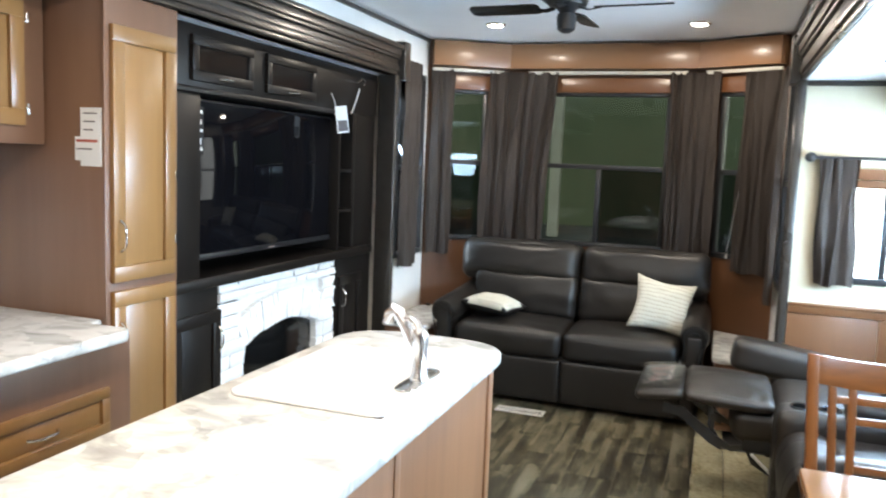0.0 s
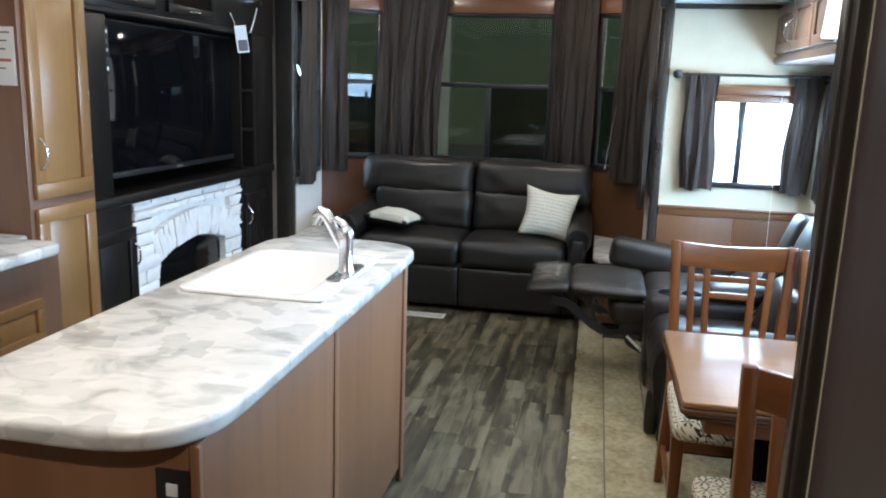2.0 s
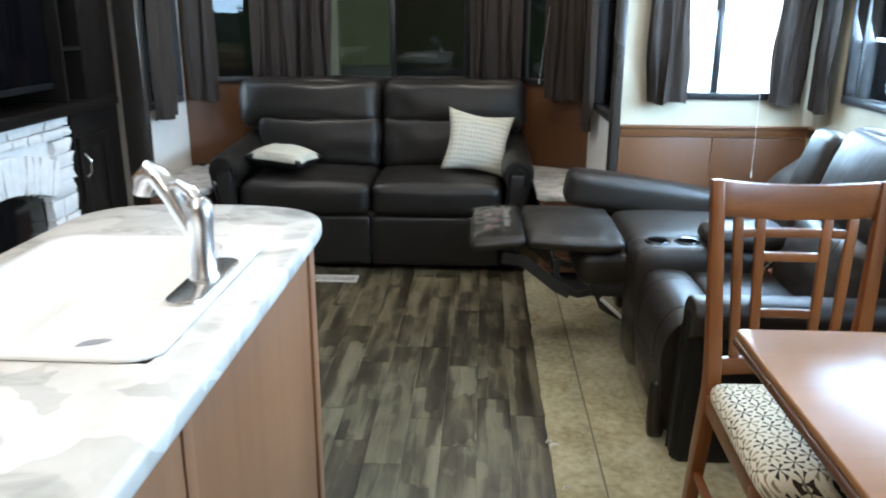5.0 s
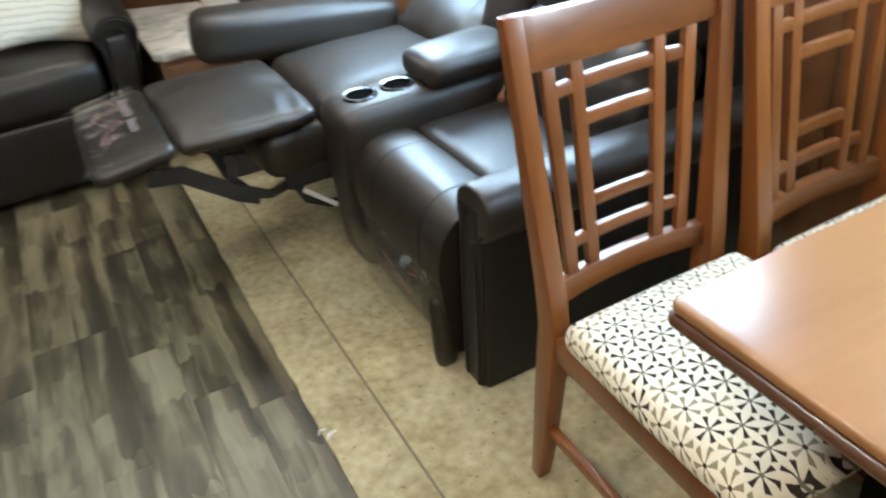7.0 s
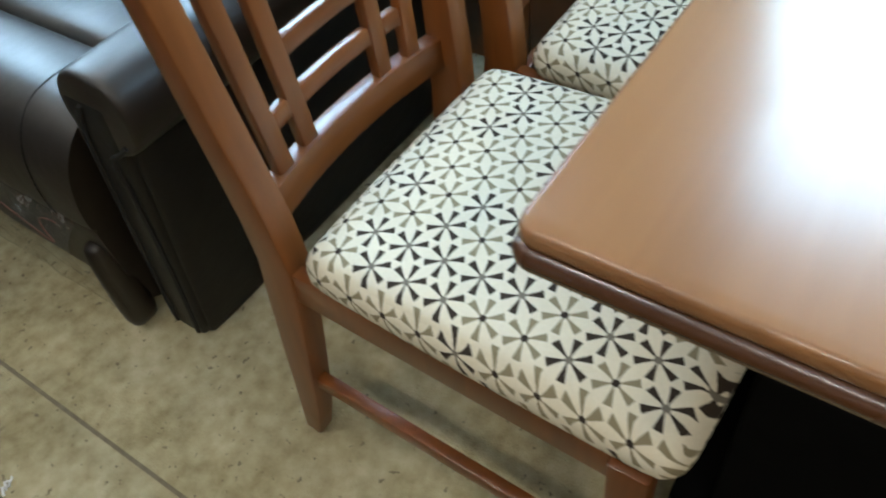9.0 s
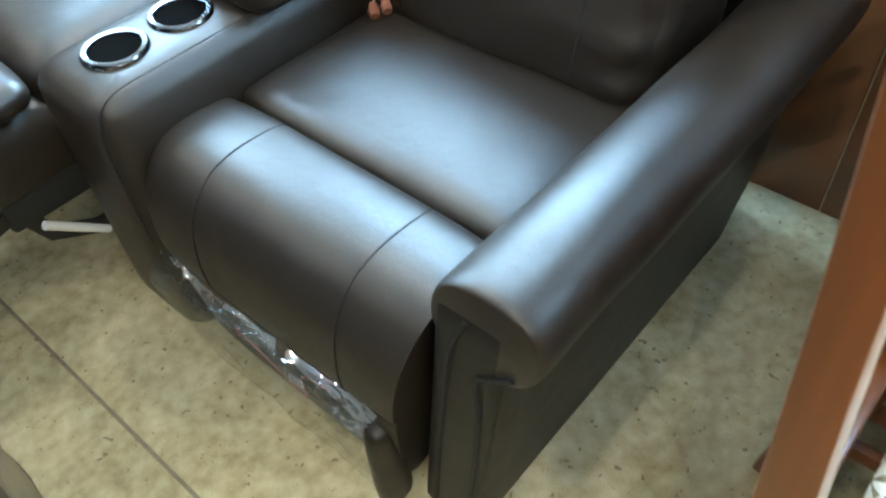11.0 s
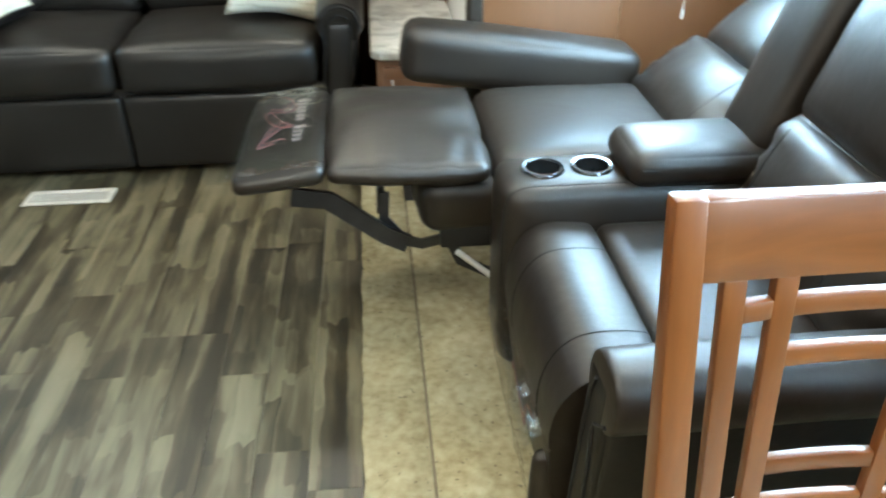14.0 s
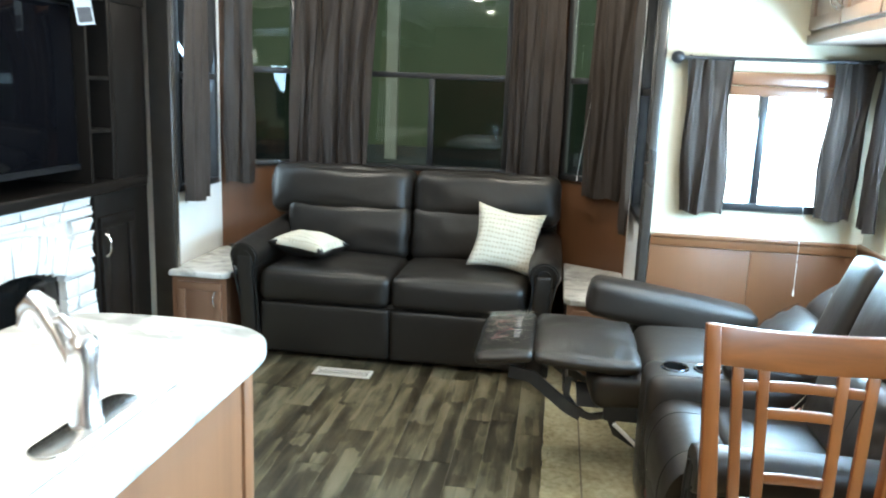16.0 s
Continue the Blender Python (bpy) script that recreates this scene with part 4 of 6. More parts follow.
def rod_with_knob(p0, p1, u0, u1, z, off, label):
    m, _ = along(p0, p1)
    r = thing("curtain_rod", tuple(m @ Vector((u0, -off, z))), label, "curtain rod")
    part("bar", moved(tube([(u0, -off, z), (u1, -off, z)], 0.008, 10), m), BLACK_METAL, r)
    part("knob", moved(lathe([(0.004, -0.028), (0.014, -0.026), (0.024, -0.014), (0.027, 0), (0.024, 0.014), (0.012, 0.026)], 14), m @ pose(u0 - 0.012, -off, z, 0, 90, 0)), BLACK_METAL, r)
    for u in (u0 + 0.04, u1 - 0.04):
        part("bracket", moved(box(u - 0.006, u + 0.006, -off - 0.004, -0.001, z - 0.012, z + 0.012, 0.003), m), BLACK_METAL, r)


rod_with_knob(*LE, 0.065, 0.88, 1.652, 0.06, "black curtain rod with a ribbed ball end")
rod_with_knob(*RE, 0.05, 1.62, 1.64, 0.06, "black curtain rod above the side window")


def pull_cord(points, label):
    """A thin blind cord with a small tassel at its lower end."""
    top, end = points[0], Vector(points[-1])
    c = thing("blind_cord", tuple(top), label, "cord", "blind cords")
    part("cord", tube(smooth_line(points, 4), 0.0009, 6), PAPER, c)
    part("tassel", lathe([(0.0012, 0.006), (0.003, 0.0), (0.0045, -0.016), (0.004, -0.026), (0.001, -0.028)], 10, tuple(end)), PAPER, c, "small white tassel")


pull_cord([(1.050, 1.437, 1.545), (1.052, 1.434, 1.20), (1.056, 1.432, 0.90), (1.060, 1.436, 0.66)], "thin white blind cord hanging from the small window")
pull_cord([(0.185, 2.560, 2.09), (0.160, 2.565, 1.55), (0.130, 2.575, 1.25), (0.102, 2.580, 1.00)], "thin white blind cord hanging before the narrow bay window")

# ---- ceiling fixtures ----
for lx, ly in LAMPS:
    lt = thing("ceiling_light", (lx, ly, ZC), "small round recessed ceiling light, switched on", "ceiling light", "ceiling lights")
    part("ring", lathe([(0.052, ZC - 0.012), (0.062, ZC - 0.010), (0.066, ZC - 0.001), (0.05, ZC - 0.001)], 24, (lx, ly, 0)), NICKEL, lt)
    part("lens", lathe([(0.001, ZC - 0.0135), (0.03, ZC - 0.0135), (0.048, ZC - 0.0125), (0.05, ZC - 0.004)], 24, (lx, ly, 0)), LAMP_GLOW, lt)
lt = thing("ceiling_light", (0.72, 0.7, ZS), "small round ceiling light in the slide-out", "ceiling light", "ceiling lights")
part("ring", lathe([(0.062, ZS - 0.012), (0.072, ZS - 0.010), (0.076, ZS - 0.001), (0.06, ZS - 0.001)], 24, (0.72, 0.7, 0)), NICKEL, lt)
part("lens", lathe([(0.001, ZS - 0.0135), (0.04, ZS - 0.0135), (0.058, ZS - 0.0125), (0.06, ZS - 0.004)], 24, (0.72, 0.7, 0)), LAMP_GLOW, lt)


def ceiling_fan(fx, fy, zb):
    f = thing("ceiling_fan", (fx, fy, ZC), "dark bronze ceiling fan with long dark blades, at rest", "ceiling fan")
    part("housing", lathe([(0.03, ZC - 0.001), (0.085, ZC - 0.002), (0.09, ZC - 0.05), (0.10, ZC - 0.07), (0.105, zb + 0.05), (0.09, zb + 0.01), (0.05, zb - 0.005), (0.03, zb - 0.03)], 28, (fx, fy, 0)), BLACK_METAL, f)
    part("switch_cap", lathe([(0.042, zb - 0.028), (0.046, zb - 0.05), (0.042, zb - 0.10), (0.02, zb - 0.115)], 20, (fx, fy, 0)), BLACK_METAL, f)
    for k in range(4):
        a = radians(-4 + 90 * k)
        m = Matrix.Translation((fx, fy, zb)) @ Matrix.Rotation(a, 4, "Z") @ Matrix.Rotation(radians(12), 4, "X")
        part("blade_arm", moved(sweep_rect([(0.06, 0, 0.0), (0.10, 0, -0.012), (0.16, 0, -0.004)], 0.03, 0.006, (0, 1, 0)), m), BLACK_METAL, f)
        part("blade", moved(slab(rounded(0.13, 0.48, -0.052, 0.052, 0.03), -0.004, 0.004, 0.002, 2), m), ESPRESSO, f, "dark flat fan blade")


ceiling_fan(-0.70, 0.62, 2.285)


def pendant(px, py, zlow):
    p = thing("pendant_lamp", (px, py, ZS), "white frosted glass pendant lamp over the table", "lamp")
    part("canopy", lathe([(0.05, ZS - 0.001), (0.05, ZS - 0.015), (0.01, ZS - 0.03)], 20, (px, py, 0)), NICKEL, p)
    part("stem", tube([(px, py, ZS - 0.03), (px, py, zlow + 0.15)], 0.005, 8), NICKEL, p)
    part("shade", lathe([(0.018, zlow + 0.16), (0.026, zlow + 0.14), (0.031, zlow + 0.08), (0.036, zlow + 0.012), (0.037, zlow), (0.033, zlow + 0.002)], 24, (px, py, 0)), SHADE_GLOW, p, "frosted white glass shade")


pendant(0.63, -1.10, 1.69)

# ---- sofa ----


def sofa():
    s = thing("sofa", (-0.85, 2.2, 0), "dark brown leather two-seat sofa with rolled arms under the bay window", "sofa")
    xl, xr, yf = -1.735, 0.035, 1.785
    part("base", box(xl + 0.16, xr - 0.16, yf + 0.03, 2.66, 0.05, 0.34, 0.01), LEATHER_DARK, s)
    for a, b in ((xl + 0.165, -0.853), (-0.847, xr - 0.165)):
        part("front_panel", cushion(a, b, yf - 0.005, yf + 0.06, 0.035, 0.315, 0.016, (0, 0.004, 0)), SOFA_LEATHER, s)
        part("seat_cushion", cushion(a - 0.004, b + 0.001, yf - 0.020, 2.36, 0.316, 0.500, 0.052, (0, 0.012, 0.026), 17, 0.008, a), SOFA_LEATHER, s)
    for a, b in ((xl + 0.002, -0.853), (-0.847, xr - 0.018)):
        # back: a lumbar roll under a taller head roll, both leaning back
        lean = Matrix.Translation((0, 2.36, 0.50)) @ Matrix.Rotation(radians(-11), 4, "X") @ Matrix.Translation((0, -2.36, -0.50))
        low_a = max(a, xl + 0.13)
        low_b = min(b, xr - 0.13)
        part("back_cushion", moved(cushion(low_a, low_b, 2.265, 2.50, 0.47, 0.790, 0.055, (0, 0.040, 0.0), 22, 0.012, a), lean), SOFA_LEATHER, s)
        part("head_cushion", moved(cushion(a, b, 2.280, 2.52, 0.715, 1.012, 0.072, (0, 0.046, 0.012), 22, 0.015, a + 2), lean), SOFA_LEATHER, s)
    part("back", cushion(xl + 0.03, xr - 0.03, 2.52, 2.68, 0.06, 0.93, 0.05, (0, 0, 0)), LEATHER_DARK, s)
    for a, b, sg in ((xl, xl + 0.18, -1), (xr - 0.18, xr, 1)):
        c = (a + b) / 2
        foot_c, top_c, w = c - sg * 0.022, c + sg * 0.010, 0.052
        bm = cushion(foot_c - w, foot_c + w, yf, 2.55, 0.03, 0.58, 0.03, (0.0, 0, 0), 8)
        for v in bm.verts:
            v.co.x += sg * 0.032 * max(0.0, v.co.z - 0.03) / 0.55
        arm = part("arm", bm, SOFA_LEATHER, s)
        pts = [(top_c, yf - 0.010, 0.556), (top_c, yf + 0.02, 0.560), (top_c, 2.1, 0.572), (top_c, 2.5, 0.60)]
        part("arm_roll", tube(pts, [0.078, 0.086, 0.088, 0.082], 24), SOFA_LEATHER, arm)
        for rr in (0.066, 0.036):
            loop = [(foot_c - sg * rr * 0.75, yf - 0.015, 0.05), (foot_c - sg * rr * 0.72, yf - 0.017, 0.25), (top_c - sg * rr * 0.85, yf - 0.017, 0.47)]
            loop += [(top_c - sg * rr * math.cos(t), yf - 0.018, 0.553 + rr * math.sin(t)) for t in [radians(-15 + 210 * k / 16) for k in range(17)]]
            loop += [(top_c + sg * rr * 0.80, yf - 0.017, 0.47), (foot_c + sg * rr * 0.70, yf - 0.017, 0.25), (foot_c + sg * rr * 0.70, yf - 0.015, 0.05)]
            part("arm_piping", tube(smooth_line(loop, 3), 0.0055 if rr > 0.05 else 0.004, 6), LEATHER_DARK, arm)
        face = cushion(foot_c - 0.044, foot_c + 0.044, yf - 0.020, yf + 0.01, 0.045, 0.56, 0.012, (0, 0.005, 0), 7)
        for v in face.verts:
            v.co.x += sg * 0.032 * max(0.0, v.co.z - 0.03) / 0.55
        part("arm_facing", face, SOFA_LEATHER, arm)
    for fx in (xl + 0.06, xr - 0.06):
        for fy in (1.85, 2.6):
            part("foot", box(fx - 0.03, fx + 0.03, fy - 0.03, fy + 0.03, 0.002, 0.055, 0.006), BLACK_PLASTIC, s)
    return s


sofa()


def throw_pillow(m, w, h, d, label, dark_back=False):
    """A knife-edged square cushion with drawn-out corners."""
    bm = bmesh.new()
    n = 18
    sides = []
    for sg in (1, -1):
        g = []
        for j in range(n + 1):
            r = []
            for i in range(n + 1):
                u, v = -1 + 2 * i / n, -1 + 2 * j / n
                pinch = 1 - 0.16 * (1 - abs(u) ** 1.6) * abs(v) ** 2
                pinch2 = 1 - 0.16 * (1 - abs(v) ** 1.6) * abs(u) ** 2
                t = ((1 - u * u) * (1 - v * v)) ** 0.45
                dz = sg * d / 2 * t * (1 + 0.12 * noise.noise(Vector((u * 3, v * 3, sg))))
                r.append(bm.verts.new((u * w / 2 * pinch2, dz, v * h / 2 * pinch)))
            g.append(r)
        sides.append(g)
        for j in range(n):
            for i in range(n):
                q = (g[j][i], g[j][i + 1], g[j + 1][i + 1], g[j + 1][i])
                bm.faces.new(q if sg < 0 else q[::-1])
    bmesh.ops.remove_doubles(bm, verts=bm.verts[:], dist=0.0008)
    me = bpy.data.meshes.new("throw_pillow")
    bm.to_mesh(me)
    bm.free()
    me.materials.append(PILLOW)
    me.materials.append(LEATHER_DARK)
    for f in me.polygons:
        f.material_index = 1 if dark_back and f.center.y > -0.012 else 0
    me.shade_smooth()
    ob = new("throw_pillow", me)
    ob.matrix_world = m
    return tagged(ob, label, "pillow", "throw pillows")


throw_pillow(pose(-0.268, 2.09, 0.680, -24, 9, 4), 0.385, 0.37, 0.125, "cream patterned throw pillow leaning on the sofa back")
throw_pillow(pose(-1.380, 2.04, 0.592, -91, 4, -14), 0.365, 0.31, 0.14, "cream throw pillow with a black back on the sofa seat", True)


def corner_table(side):
    """A low wedge cabinet filling the corner between the sofa and the bay's angled wall."""
    c = -0.845
    sx = 1 if side == "right" else -1

    def X(d):
        return c + sx * d
    label = "small wooden corner cabinet with a pale laminate top beside the sofa"
    t = thing("corner_cabinet", (X(1.06), 2.0, 0), label, "side table", "corner cabinets")
    outline = [(X(1.240), 1.80), (X(0.925), 1.80), (X(0.925), 2.655), (X(1.240), 2.475)]
    top = [(X(1.246), 1.775), (X(0.94), 1.775), (X(0.905), 1.81), (X(0.905), 2.66), (X(1.246), 2.478)]
    part("body", slab(outline, 0.006, 0.415, 0.003, 1), CABINET, t)
    part("top", slab(top, 0.416, 0.452, 0.010, 3), COUNTER, t, "pale stone-patterned laminate top")
    if side == "left":
        d, m = panel_door(t, (X(1.235), 1.80), (X(0.93), 1.80), 0.03, 0.285, 0.05, 0.39, CABINET, rail=0.045)
        pull(d, (X(1.235) + 0.255, 1.778, 0.30), 0.085, (0, -1, 0), (0, 0, 1))
    else:
        d, m = panel_door(t, (X(0.93), 1.80), (X(1.235), 1.80), 0.02, 0.275, 0.05, 0.39, CABINET, rail=0.045)
        pull(d, (X(0.93) + 0.05, 1.778, 0.30), 0.085, (0, -1, 0), (0, 0, 1))
    return t


corner_table("left")
corner_table("right")
plug = put("wall_outlet", box(-2.03, -1.99, 2.44, 2.452, 0.455, 0.475, 0.004), BLACK_PLASTIC, (-2.01, 2.446, 0.455))
tagged(plug, "small dark socket lying on the corner cabinet", "outlet")


def floor_vent():
    v = thing("floor_vent", (-1.06, 1.63, 0), "beige metal floor vent set in the planks before the sofa", "vent")
    x0, x1, y0, y1 = -1.212, -0.905, 1.575, 1.685
    bm = bmesh.new()
    for a in ((x0, x1, y0, y0 + 0.02), (x0, x1, y1 - 0.02, y1), (x0, x0 + 0.02, y0 + 0.02, y1 - 0.02), (x1 - 0.02, x1, y0 + 0.02, y1 - 0.02)):
        box(a[0], a[1], a[2], a[3], 0.001, 0.006, 0.002, bm=bm)
    part("rim", bm, VENT_MAT, v)
    part("throat", box(x0 + 0.02, x1 - 0.02, y0 + 0.02, y1 - 0.02, 0.0005, 0.0015, 0), BLACK_MATT, v)
    for k in range(18):
        a = x0 + 0.026 + k * 0.0145
        part("slat", box(a, a + 0.009, y0 + 0.02, y1 - 0.02, 0.002, 0.0055, 0.001, 1), VENT_MAT, v)


floor_vent()

# ---- reclining loveseat ----


def stitches(line, parent):
    """A seam: a fine dark groove line with raised stitches along it."""
    seam = part("seam", tube(line, 0.0011, 5), LEATHER_DARK, parent)
    vs = [Vector(p) for p in line]
    b = bmesh.new()
    carry = 0.0
    for p, q in zip(vs, vs[1:]):
        d = q - p
        while carry < d.length:
            e = min(carry + 0.006, d.length)
            join(b, tube([p + d * (carry / d.length), p + d * (e / d.length)], 0.0016, 4))
            carry += 0.011
        carry -= d.length
    part("stitching", b, BLACK_MATT, seam)


def creased(bm, y0):
    """Fans of short gathers in the leather, running in from the edge at y0."""
    for v in bm.verts:
        d = v.co.y - y0
        if v.co.z > 0.02 and d < 0.20:
            fade = max(0.0, 1 - d / 0.20)
            for cx, lean in ((-0.02, -0.25), (0.01, 0.1), (0.045, 0.3), (-0.09, -0.1), (0.12, 0.2)):
                u = (v.co.x - cx - lean * d) / (0.010 + 0.06 * d)
                v.co.z -= 0.008 * fade * min(1.0, 0.25 + max(d, 0.0) / 0.05) * math.exp(-u * u)
    return bm


def gathered(bm, yb0, yb1):
    """Pleats at both sides of a back cushion's front."""
    for v in bm.verts:
        d = min(v.co.y - yb0, yb1 - v.co.y)
        if v.co.x < 0.06 and d < 0.12:
            fade = max(0.0, 1 - d / 0.12) * min(1.0, max(d, 0.0) / 0.02 + 0.3)
            v.co.x += 0.006 * fade * math.sin(v.co.z * 95 + 18 * d)
    return bm


def recliner():
    r = thing("reclining_loveseat", (0.8, 0.6, 0), "brown leather reclining loveseat with a cup holder console, one footrest raised", "sofa")
    part("base", box(0.50, 1.22, -0.02, 1.36, 0.01, 0.30, 0.02), BLACK_MATT, r)
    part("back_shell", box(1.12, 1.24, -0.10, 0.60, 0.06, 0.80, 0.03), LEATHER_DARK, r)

    # near arm: upright panel leaning outwards under a padded roll, with a piped front;
    # panel and front take the darker leather, their shade put into the colour
    def flare(bm):
        for v in bm.verts:
            v.co.y -= 0.13 * max(0.0, v.co.z)
        return bm
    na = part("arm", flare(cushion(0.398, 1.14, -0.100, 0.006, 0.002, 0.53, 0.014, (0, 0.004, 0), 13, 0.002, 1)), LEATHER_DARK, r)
    roll = bmesh.new()
    rings = []
    xs = [0.387, 0.389, 0.394, 0.404] + [0.42 + 0.74 * k / 16 for k in range(17)]
    for k, x in enumerate(xs):
        g = (0.90, 0.955, 0.985, 1.0)[min(k, 3)]
        ring = []
        for j in range(32):
            t = 2 * math.pi * j / 32
            c_, s_ = math.cos(t), math.sin(t)
            y = -0.064 + 0.070 * g * math.copysign(abs(c_) ** 0.78, c_)
            z = 0.522 + 0.066 * g * math.copysign(abs(s_) ** 0.82, s_)
            n_ = noise.noise(Vector((x * 7, y * 14, z * 14)))
            ring.append(roll.verts.new((x, y + 0.004 * n_, z + 0.004 * n_)))
        rings.append(ring)
    for p, q in zip(rings, rings[1:]):
        for j in range(32):
            roll.faces.new((p[j], p[(j + 1) % 32], q[(j + 1) % 32], q[j]))
    roll.faces.new(rings[0])
    roll.faces.new(rings[-1][::-1])
    bmesh.ops.recalc_face_normals(roll, faces=roll.faces[:])
    part("arm_roll", flare(roll), LEATHER, na)
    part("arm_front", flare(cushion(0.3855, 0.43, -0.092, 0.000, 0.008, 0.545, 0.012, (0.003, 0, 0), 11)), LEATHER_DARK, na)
    inner = [(0.3845, -0.026, 0.02), (0.3825, -0.026, 0.25), (0.3825, -0.028, 0.46), (0.3835, -0.044, 0.535)]
    outer = [(0.3845, -0.080, 0.02), (0.3825, -0.084, 0.20), (0.3825, -0.076, 0.38), (0.3830, -0.066, 0.445), (0.3845, -0.084, 0.462), (0.3865, -0.108, 0.485)]
    for line in (inner, outer):
        part("seam", flare(tube(smooth_line(line, 4), 0.0042, 6)), BLACK_MATT, na)
    fa = part("arm", cushion(0.42, 0.95, 1.235, 1.385, 0.012, 0.47, 0.03, (0, 0, 0), 8), LEATHER, r, "far arm, tipped up with the reclined seat")
    part("arm_pad", moved(cushion(-0.36, 0.36, 1.215, 1.395, -0.092, 0.072, 0.042, (0.004, 0.006, 0.008), 12, 0.003, 2), pose(0.515, 0, 0.572, 0, 8.5, 0)), LEATHER, fa)

    # near seat, closed: curved leg rest, seat cushion, upright back
    front = smooth_line([(0.533, 0.452), (0.522, 0.476), (0.44, 0.484), (0.385, 0.466), (0.350, 0.415), (0.338, 0.35), (0.340, 0.295), (0.347, 0.284), (0.345, 0.27), (0.352, 0.20), (0.362, 0.12), (0.372, 0.06), (0.40, 0.035)], 4)
    prof = front + [(0.46, 0.05), (0.47, 0.30), (0.535, 0.40)]
    y0, y1 = -0.040, 0.458
    bm = bmesh.new()
    n = 14
    rings = []
    for j in range(n + 1):
        s = -1 + 2 * j / n
        y = (y0 + y1) / 2 + (y1 - y0) / 2 * math.sin(s * math.pi / 2)
        k = (1 - abs(math.sin(s * math.pi / 2)) ** 6)
        ring = []
        for x, z in prof:
            cx, cz = 0.44, 0.30
            g = 0.96 + 0.04 * k
            yy = y1 + (y - y1) * (y1 - (0.026 - 0.155 * z)) / (y1 - y0)
            ring.append(bm.verts.new((cx + (x - cx) * g, yy, cz + (z - cz) * (0.97 + 0.03 * k))))
        rings.append(ring)
    for a, b in zip(rings, rings[1:]):
        for i in range(len(prof)):
            bm.faces.new((a[i], a[(i + 1) % len(prof)], b[(i + 1) % len(prof)], b[i]))
    bm.faces.new(rings[0][::-1])
    bm.faces.new(rings[-1])
    bmesh.ops.recalc_face_normals(bm, faces=bm.faces[:])
    leg = part("leg_rest", bm, LEATHER, r)
    for sy in (0.064, 0.341):
        line = [(x - 0.0004, sy + 0.004 * math.sin(z * 9), z) for x, z in front[1:26]]
        stitches(line, leg)
    # clear wrap round the leg rest's foot, loose below, with pink print behind it
    part("print_line", tube([(0.341 + 0.02 * (0.25 - z), y, z) for y, z in [(0.10 + 0.055 * t + 0.03 * math.sin(2.3 * t), 0.215 - 0.012 * t + 0.035 * math.cos(1.7 * t)) for t in [4.2 * k / 40 for k in range(41)]]], 0.0013, 5), PINK_INK, leg)
    wrap = bmesh.new()
    rows = [(0.338, 0.304), (0.322, 0.297), (0.311, 0.282), (0.306, 0.262), (0.308, 0.235), (0.316, 0.19), (0.326, 0.14), (0.334, 0.09), (0.340, 0.05), (0.350, 0.012)]
    for j in range(31):
        y = 0.0 + 0.455 * j / 30
        for i, (x, z) in enumerate(rows):
            fold = 0.007 * noise.noise(Vector((y * 16, z * 22, 3))) + 0.004 * noise.noise(Vector((y * 40, z * 30, 9)))
            wrap.verts.new((x - 0.004 + fold, y, z + 0.006 * noise.noise(Vector((y * 11, 0, 5)))))
    wrap.verts.ensure_lookup_table()
    m_ = len(rows)
    for j in range(30):
        for i in range(m_ - 1):
            wrap.faces.new((wrap.verts[j * m_ + i], wrap.verts[j * m_ + i + 1], wrap.verts[(j + 1) * m_ + i + 1], wrap.verts[(j + 1) * m_ + i]))
    part("plastic_wrap", wrap, FILM, leg, "crinkled clear plastic wrap")
    part("side_flap", cushion(0.328, 0.384, 0.006, 0.046, 0.022, 0.235, 0.019, (0.004, 0.003, 0), 8, 0.002, 4), LEATHER, r)
    part("seat_cushion", cushion(0.536, 0.90, y0 - 0.01, y1 + 0.005, 0.30, 0.474, 0.026, (0.0, 0, 0.012), 12, 0.002, 1), LEATHER, r)

    def back(yb0, yb1, px, pz, deg, low, high, seed):
        mm = Matrix.Translation((px, 0, pz)) @ Matrix.Rotation(radians(deg), 4, "Y")
        b = part("back_cushion", moved(gathered(cushion(-0.02, 0.20, yb0, yb1, 0.0, low, 0.05, (0.04, 0.004, 0.012), 24, 0.005, seed), yb0, yb1), mm), LEATHER, r)
        part("head_cushion", moved(cushion(-0.01, 0.19, yb0 + 0.004, yb1 - 0.004, low - 0.03, high, 0.05, (0.035, 0.004, 0.02), 14, 0.006, seed + 3), mm), LEATHER, r)
        for sy in (yb0 + 0.10, yb1 - 0.10):
            stitches([mm @ Vector(q) for q in smooth_line([(-0.050, sy, 0.05), (-0.0575, sy, low * 0.33), (-0.0575, sy, low * 0.66), (-0.048, sy, low - 0.03)], 7)], b)
    back(-0.045, 0.470, 0.835, 0.445, 20, 0.30, 0.62, 5)
    part("middle_back", moved(cushion(0.0, 0.15, 0.474, 0.672, 0.0, 0.41, 0.03, (0.006, 0.003, 0.01), 9, 0.002, 7), Matrix.Translation((0.868, 0, 0.605)) @ Matrix.Rotation(radians(20), 4, "Y")), LEATHER, r)
    back(0.66, 1.205, 0.815, 0.495, 53, 0.28, 0.59, 9)

    # console with two cup holders and a padded lid
    c = part("console", cushion(0.335, 0.98, 0.462, 0.668, 0.06, 0.552, 0.045, (0.004, 0.003, 0.004), 12), LEATHER, r)
    stitches(smooth_line([(0.3365, 0.482, 0.30), (0.3355, 0.482, 0.42), (0.338, 0.482, 0.50), (0.352, 0.482, 0.538), (0.385, 0.482, 0.553), (0.45, 0.482, 0.5545), (0.66, 0.482, 0.5545)], 5), c)
